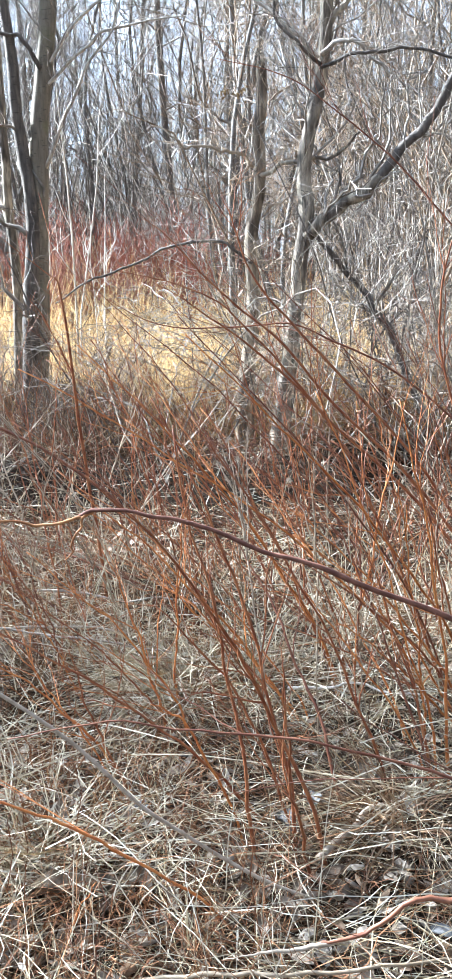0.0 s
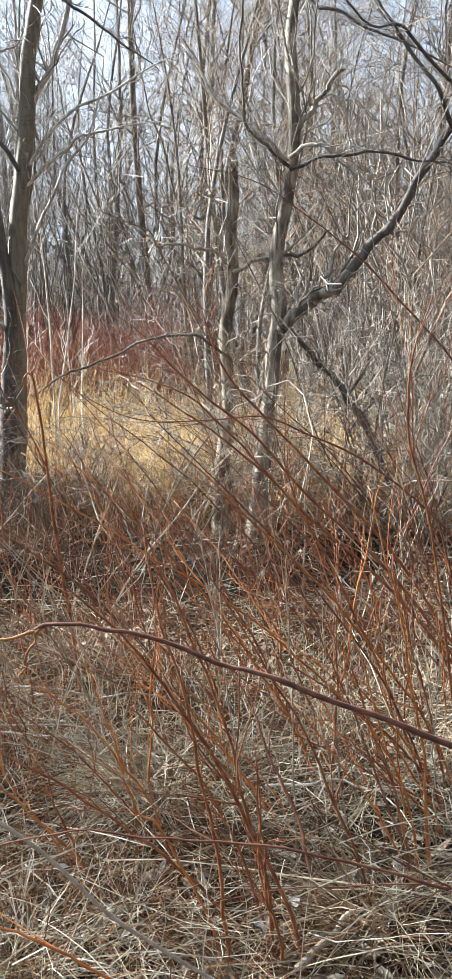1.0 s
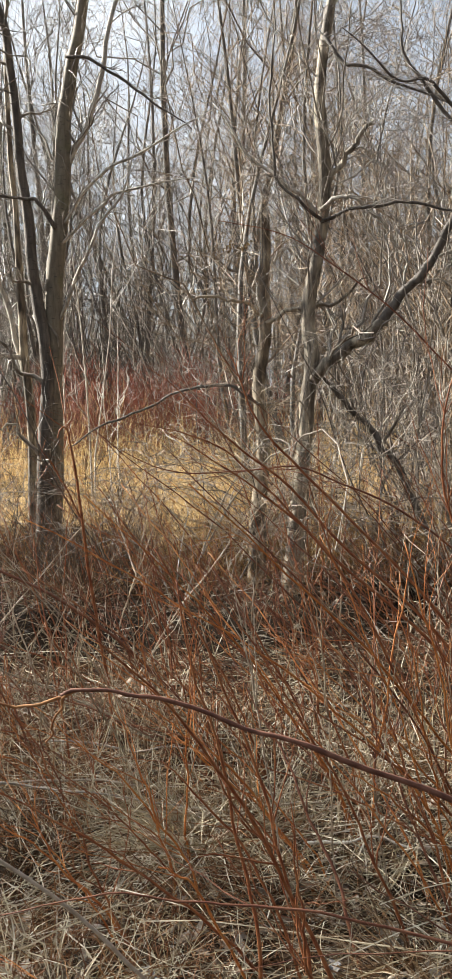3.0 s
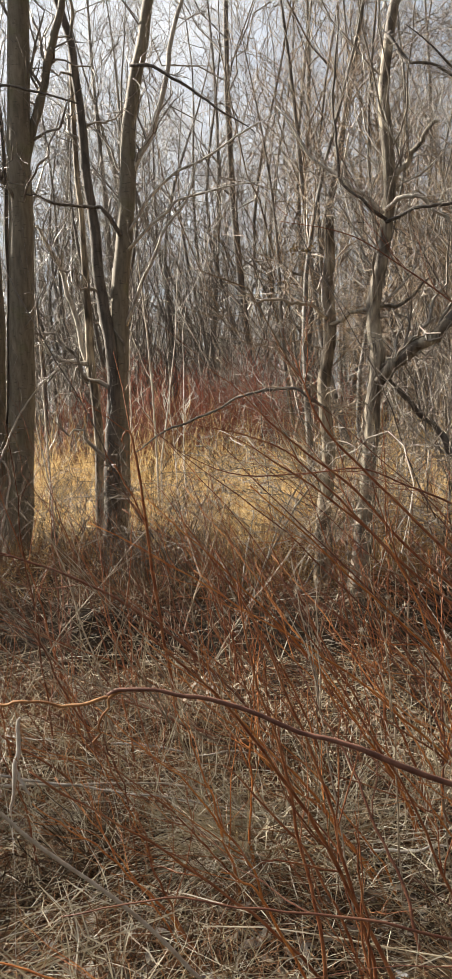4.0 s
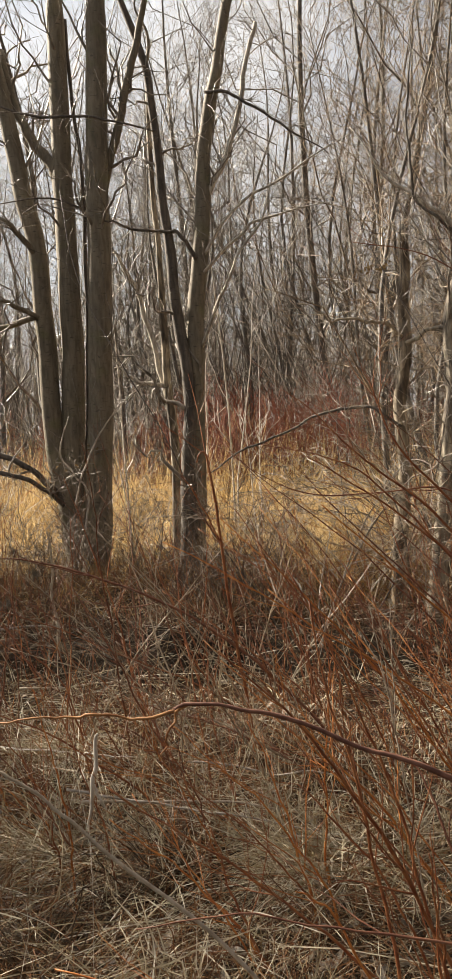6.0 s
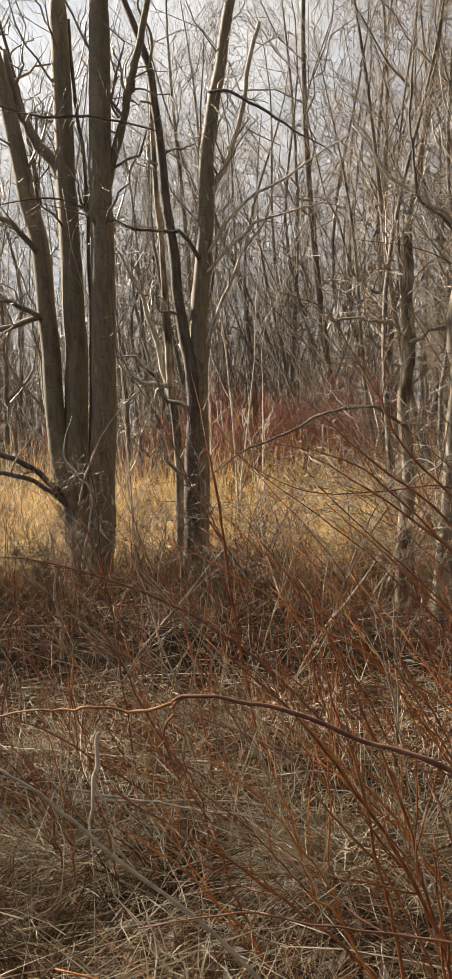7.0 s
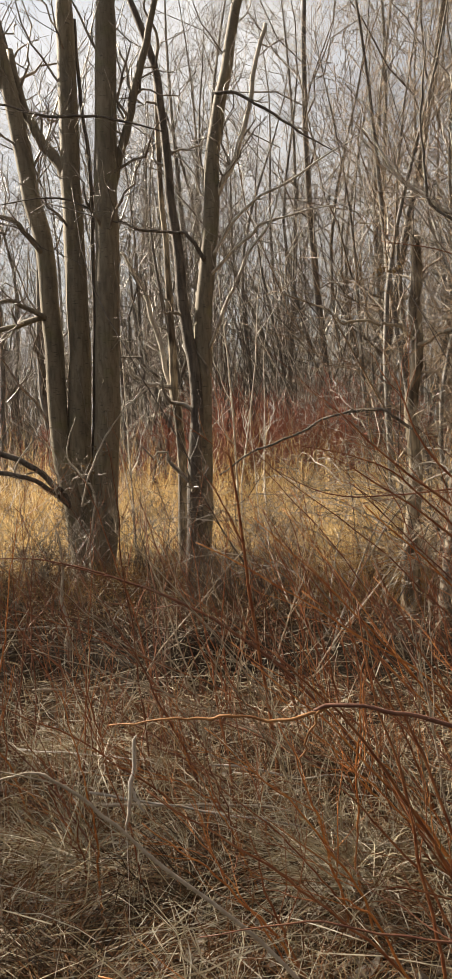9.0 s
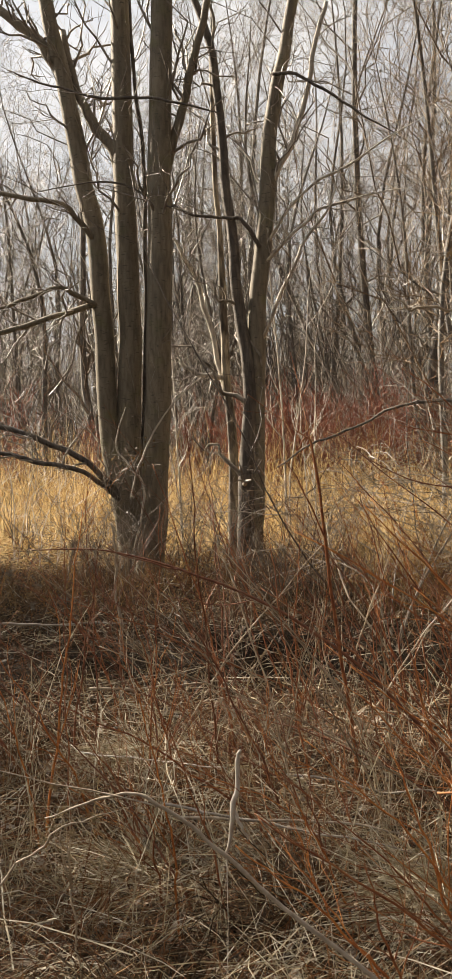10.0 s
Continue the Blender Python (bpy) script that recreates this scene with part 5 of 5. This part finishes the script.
def stick(a, b, foot, mat, label, seed):
    """A dead stick lying in the straw."""
    r = np.random.default_rng(seed)
    a, b = np.array(a), np.array(b)
    pts = [(*(a + (b - a) * k + r.normal(0, 0.012, 3) * (0 < k < 1)), foot * (1 - 0.5 * k)) for k in (0, 0.25, 0.5, 0.75, 1)]
    root = thing("fallen_stick", pts[0][:3], label, "stick", "sticks in the straw")
    base = np.array(pts[0][:3])
    (V, F), P, R = limb(pts, 5, 8, 0.004, 0.05, True, seed)
    part("stick_body", (V - base, F), mat, root)
    P1, R1 = sprout(P, R, 3, 0.3, 0.95, 0.16, 40, 0.05, 5, 0.5, 0.4, 0.15, 0.2, r, 0.001)
    for shape in families((P1 - base, R1, 4)):
        part("twig", shape, mat, root)


stick((-1.25, 3.87, 0.22), (-0.4, 3.77, 0.24), 0.007, pale_cane, "pale dead stick lying across the matted grass", 31)
stick((-0.5, 3.66, 0.2), (0.3, 3.56, 0.24), 0.006, tan_twig, "tan dead stick lying across the matted grass", 32)
stick((0.22, 3.46, 0.14), (0.74, 3.39, 0.15), 0.006, pale_twig, "bleached white stick lying in dry grass", 33)
stick((-1.3, 3.85, 0.28), (-0.2, 3.6, 0.22), 0.006, grey_twig, "grey dead stick lying across the matted grass", 34)
stick((0.24, 2.46, 0.1), (0.62, 2.88, 0.13), 0.011, pale_cane, "stout pale broken stick lying in straw", 35)
stick((-3.6, 6.97, 0.3), (-2.45, 7.13, 0.28), 0.011, grey_twig, "long grey stick lying under the trees", 36)
stick((-0.3, 1.96, 0.12), (0.6, 2.01, 0.16), 0.0065, tan_twig, "peeling tan stick lying in straw", 37)
stick((-2.54, 7.28, -0.02), (-2.62, 7.4, 1.0), 0.015, pale_cane, "grey upright dead stake among weeds", 38)
stick((-1.9, 4.6, 0.2), (-1.15, 4.35, 0.24), 0.004, pale_twig, "bleached white stick lying in dry grass", 39)
stick((-2.2, 5.6, 0.22), (-1.3, 5.9, 0.2), 0.008, pale_cane, "pale dead stick lying across the matted grass", 40)
stick((-0.9, 4.4, 0.2), (-0.1, 4.2, 0.2), 0.006, grey_twig, "grey dead stick lying across the matted grass", 41)


for i, (x0, y0, dx, dz, wide) in enumerate(((1.15, 11.8, 0.75, 0.06, 0.02), (1.3, 12.1, 0.6, -0.1, 0.016), (1.75, 11.6, 0.8, 0.12, 0.018), (1.2, 11.5, 0.5, 0.22, 0.014), (-1.9, 13.2, 0.7, 0.04, 0.016))):
    stick((x0, y0, 0.32 + 0.05 * i % 0.1), (x0 + dx, y0 + 0.3, 0.34 + dz), wide, pale_twig, "bleached fallen branch lying in the clearing", 45 + i)


def fluff_ball(centre, size, r, n=70):
    d = unit(r.normal(size=(n, 3)))
    k = np.linspace(0, 1, 3)
    P = np.array(centre) + d[:, None] * (k[None, :, None] * size * r.uniform(0.5, 1.1, (n, 1, 1)))
    P = P + np.cumsum(r.normal(0, size * 0.12, P.shape), 1) * k[None, :, None]
    return tubes(P, np.full((n, 3), size * 0.035) * (1 - 0.5 * k), 3)


def seed_stalk(x, y, tips, size, label, stalk_mat, fluff_mat, seed):
    """A dead flower stalk that forks into seed heads."""
    r = np.random.default_rng(seed)
    base = np.array((x, y, float(rise_of(x, y))))
    root = thing("seed_stalk", base, label, "weed", "dead flower stalks")
    low = min(t[2] for t in tips)
    knot = np.array((x + (tips[0][0] - x) * 0.6, y + (tips[0][1] - y) * 0.6, low * 0.72))
    (V, F), P, R = limb([(*base, 0.0032), (*(base * 0.5 + knot * 0.5 + r.normal(0, 0.01, 3)), 0.003), (*knot, 0.0026)], 5, 6, 0.004, 0.03, True, seed)
    part("stalk", (V - base, F), stalk_mat, root)
    for t in tips:
        t = np.array(t)
        mid = knot * 0.4 + t * 0.6 + r.normal(0, 0.012, 3)
        (V, F), P, R = limb([(*knot, 0.002), (*mid, 0.0016), (*t, 0.0012)], 4, 5, 0.003, 0, True, seed)
        part("stalk_fork", (V - base, F), stalk_mat, root)
        part("seed_head", fluff_ball(t - base, size * r.uniform(0.7, 1.3), r), fluff_mat, root)


seed_stalk(0.3, 3.05, [(0.27, 3.0, 1.15), (0.19, 3.0, 1.05), (0.22, 3.02, 1.2)], 0.013, "dead stalk with small fluffy pale seed heads", tan_twig, seed_fluff, 61)
seed_stalk(0.5, 3.05, [(0.37, 3.0, 0.99), (0.55, 3.0, 0.84), (0.46, 3.0, 0.66), (0.5, 3.0, 1.02)], 0.011, "dead stalk with small fluffy pale seed heads", tan_twig, seed_fluff, 62)
seed_stalk(0.15, 3.0, [(-0.0, 3.0, 1.18), (0.03, 3.0, 1.12), (-0.03, 3.02, 1.1), (0.06, 3.0, 1.2)], 0.014, "bent grey stalk with frayed seed heads", pale_cane, seed_fluff, 63)
seed_stalk(0.78, 3.1, [(0.71, 3.0, 0.68), (0.75, 3.05, 0.9), (0.68, 3.1, 1.0)], 0.012, "dead stalk with small fluffy pale seed heads", tan_twig, seed_fluff, 64)
seed_stalk(-3.4, 8.0, [(-3.5, 8.0, 0.42), (-3.05, 8.0, 0.68), (-2.98, 8.0, 0.57), (-3.25, 8.0, 0.3), (-3.75, 8.0, 0.52), (-3.55, 8.0, 0.25), (-3.2, 8.1, 0.75)], 0.06, "grey-brown weed with round fluffy seed heads", brown_stalk, grey_fluff, 65)
seed_stalk(-1.3, 2.95, [(-1.31, 2.9, 0.64), (-1.25, 2.9, 0.71), (-1.37, 2.9, 0.56), (-1.28, 2.88, 0.58), (-1.34, 2.92, 0.7), (-1.22, 2.9, 0.62)], 0.024, "dry tan flower clump on a thin stalk", tan_twig, tan_fluff, 66)


def flake(name, label, category, place, length, width, curl, mat, seed):
    """A curled sheet of bark or a large dead leaf, with thickness."""
    r = np.random.default_rng(seed)
    nu, nv = 12, 7
    u, v = np.meshgrid(np.linspace(-1, 1, nu), np.linspace(-1, 1, nv), indexing="ij")
    edge = np.sqrt(np.clip(1 - np.abs(u) ** 2.6, 0.02, 1)) * (1 + 0.18 * np.sin(5 * u + seed) + 0.1 * np.sin(11 * u))
    top = np.stack([u * length / 2, v * edge * width / 2, curl * width * (v ** 2 * 0.5 + 0.2 * np.sin(3 * u + seed)) + 0.03 * width * r.normal(size=u.shape)], -1)
    low = top - [0, 0, 0.0025]
    V = np.concatenate([top.reshape(-1, 3), low.reshape(-1, 3)])
    i, j = np.meshgrid(np.arange(nu - 1), np.arange(nv - 1), indexing="ij")
    k = (i * nv + j).ravel()
    F = np.stack([k, k + nv, k + nv + 1, k + 1], -1)
    n = nu * nv
    ring = np.concatenate([np.arange(nv), np.arange(1, nu) * nv + nv - 1, (nu - 1) * nv + np.arange(nv - 2, -1, -1), np.arange(nu - 2, 0, -1) * nv])
    nxt = np.roll(ring, -1)
    F = np.concatenate([F, F[:, ::-1] + n, np.stack([nxt, ring, ring + n, nxt + n], -1)])
    ob = new(name, mesh_of(name, V, [F], mat))
    ob.matrix_basis = pose(*place, *r.uniform(-14, 14, 2), r.uniform(0, 360))
    tagged(ob, label, category)


flake("bark_piece", "curled tan piece of rotten bark on straw", "bark", (-0.42, 2.33, 0.1), 0.22, 0.07, 0.9, dead_wood, 3)
flake("bark_piece", "grey flake of old bark in the straw", "bark", (-0.3, 2.36, 0.09), 0.15, 0.06, 0.6, dead_wood, 4)
flake("dead_leaf", "bleached blue-grey dead leaf on the straw", "leaf", (-0.27, 2.7, 0.12), 0.11, 0.045, 0.5, bleached_leaf, 5)
flake("dead_leaf", "bleached blue-grey dead leaf on the straw", "leaf", (0.53, 2.13, 0.12), 0.1, 0.05, 0.4, bleached_leaf, 6)
flake("dead_leaf", "crumpled grey dead leaf caught in straw", "leaf", (0.16, 2.6, 0.12), 0.08, 0.05, 0.9, bleached_leaf, 7)
flake("dead_leaf", "crumpled grey dead leaf caught in straw", "leaf", (0.24, 2.7, 0.13), 0.09, 0.05, 0.8, bleached_leaf, 8)
flake("bark_piece", "grey flake of old bark in the straw", "bark", (0.44, 2.9, 0.1), 0.14, 0.06, 0.7, dead_wood, 9)


def leaf_cluster(place, size, n, label, seed):
    """A bunch of withered leaves hanging in the twigs."""
    r = np.random.default_rng(seed)
    root = thing("leaf_cluster", place, label, "leaves")
    u, v = np.meshgrid(np.linspace(-1, 1, 5), np.linspace(-1, 1, 3), indexing="ij")
    k = (np.arange(4)[:, None] * 3 + np.arange(2)[None]).ravel()
    F = np.stack([k, k + 3, k + 4, k + 1], -1)
    for i in range(n):
        w = 0.012 * r.uniform(0.7, 1.3)
        leaf = np.stack([u * w * 1.5, v * w * np.cos(u * 1.3), w * (0.8 * v ** 2 + 0.5 * np.sin(2 * u + i))], -1).reshape(-1, 3)
        m = np.array(Euler(r.uniform(0, 6.28, 3)).to_matrix())
        part("leaf", (leaf @ m.T + r.normal(0, 1, 3) * np.array(size), [F]), withered, root)
    P = np.array([[(-size[0] * 2.5, 0, 0.02), (0, 0.01, 0.0), (size[0] * 2.5, 0, -0.02)]])
    part("twig", tubes(P, np.array([[0.004, 0.0035, 0.002]]), 5), grey_twig, root)


withered = strands("withered_leaf", [(0.15, 0.1, 0.05), (0.24, 0.17, 0.085), (0.34, 0.25, 0.14)], 0.8, (0.6, 0.5, 0.45), 40.0, 0.25)
leaf_cluster((0.05, 8.6, 3.02), (0.09, 0.04, 0.03), 22, "withered rust-brown leaves hanging in the twigs", 81)
leaf_cluster((-3.42, 10.7, 1.42), (0.1, 0.03, 0.06), 18, "withered tan leaves on twigs against the trunk", 82)
leaf_cluster((-3.2, 10.68, 1.6), (0.06, 0.03, 0.05), 10, "withered tan leaves on twigs against the trunk", 83)
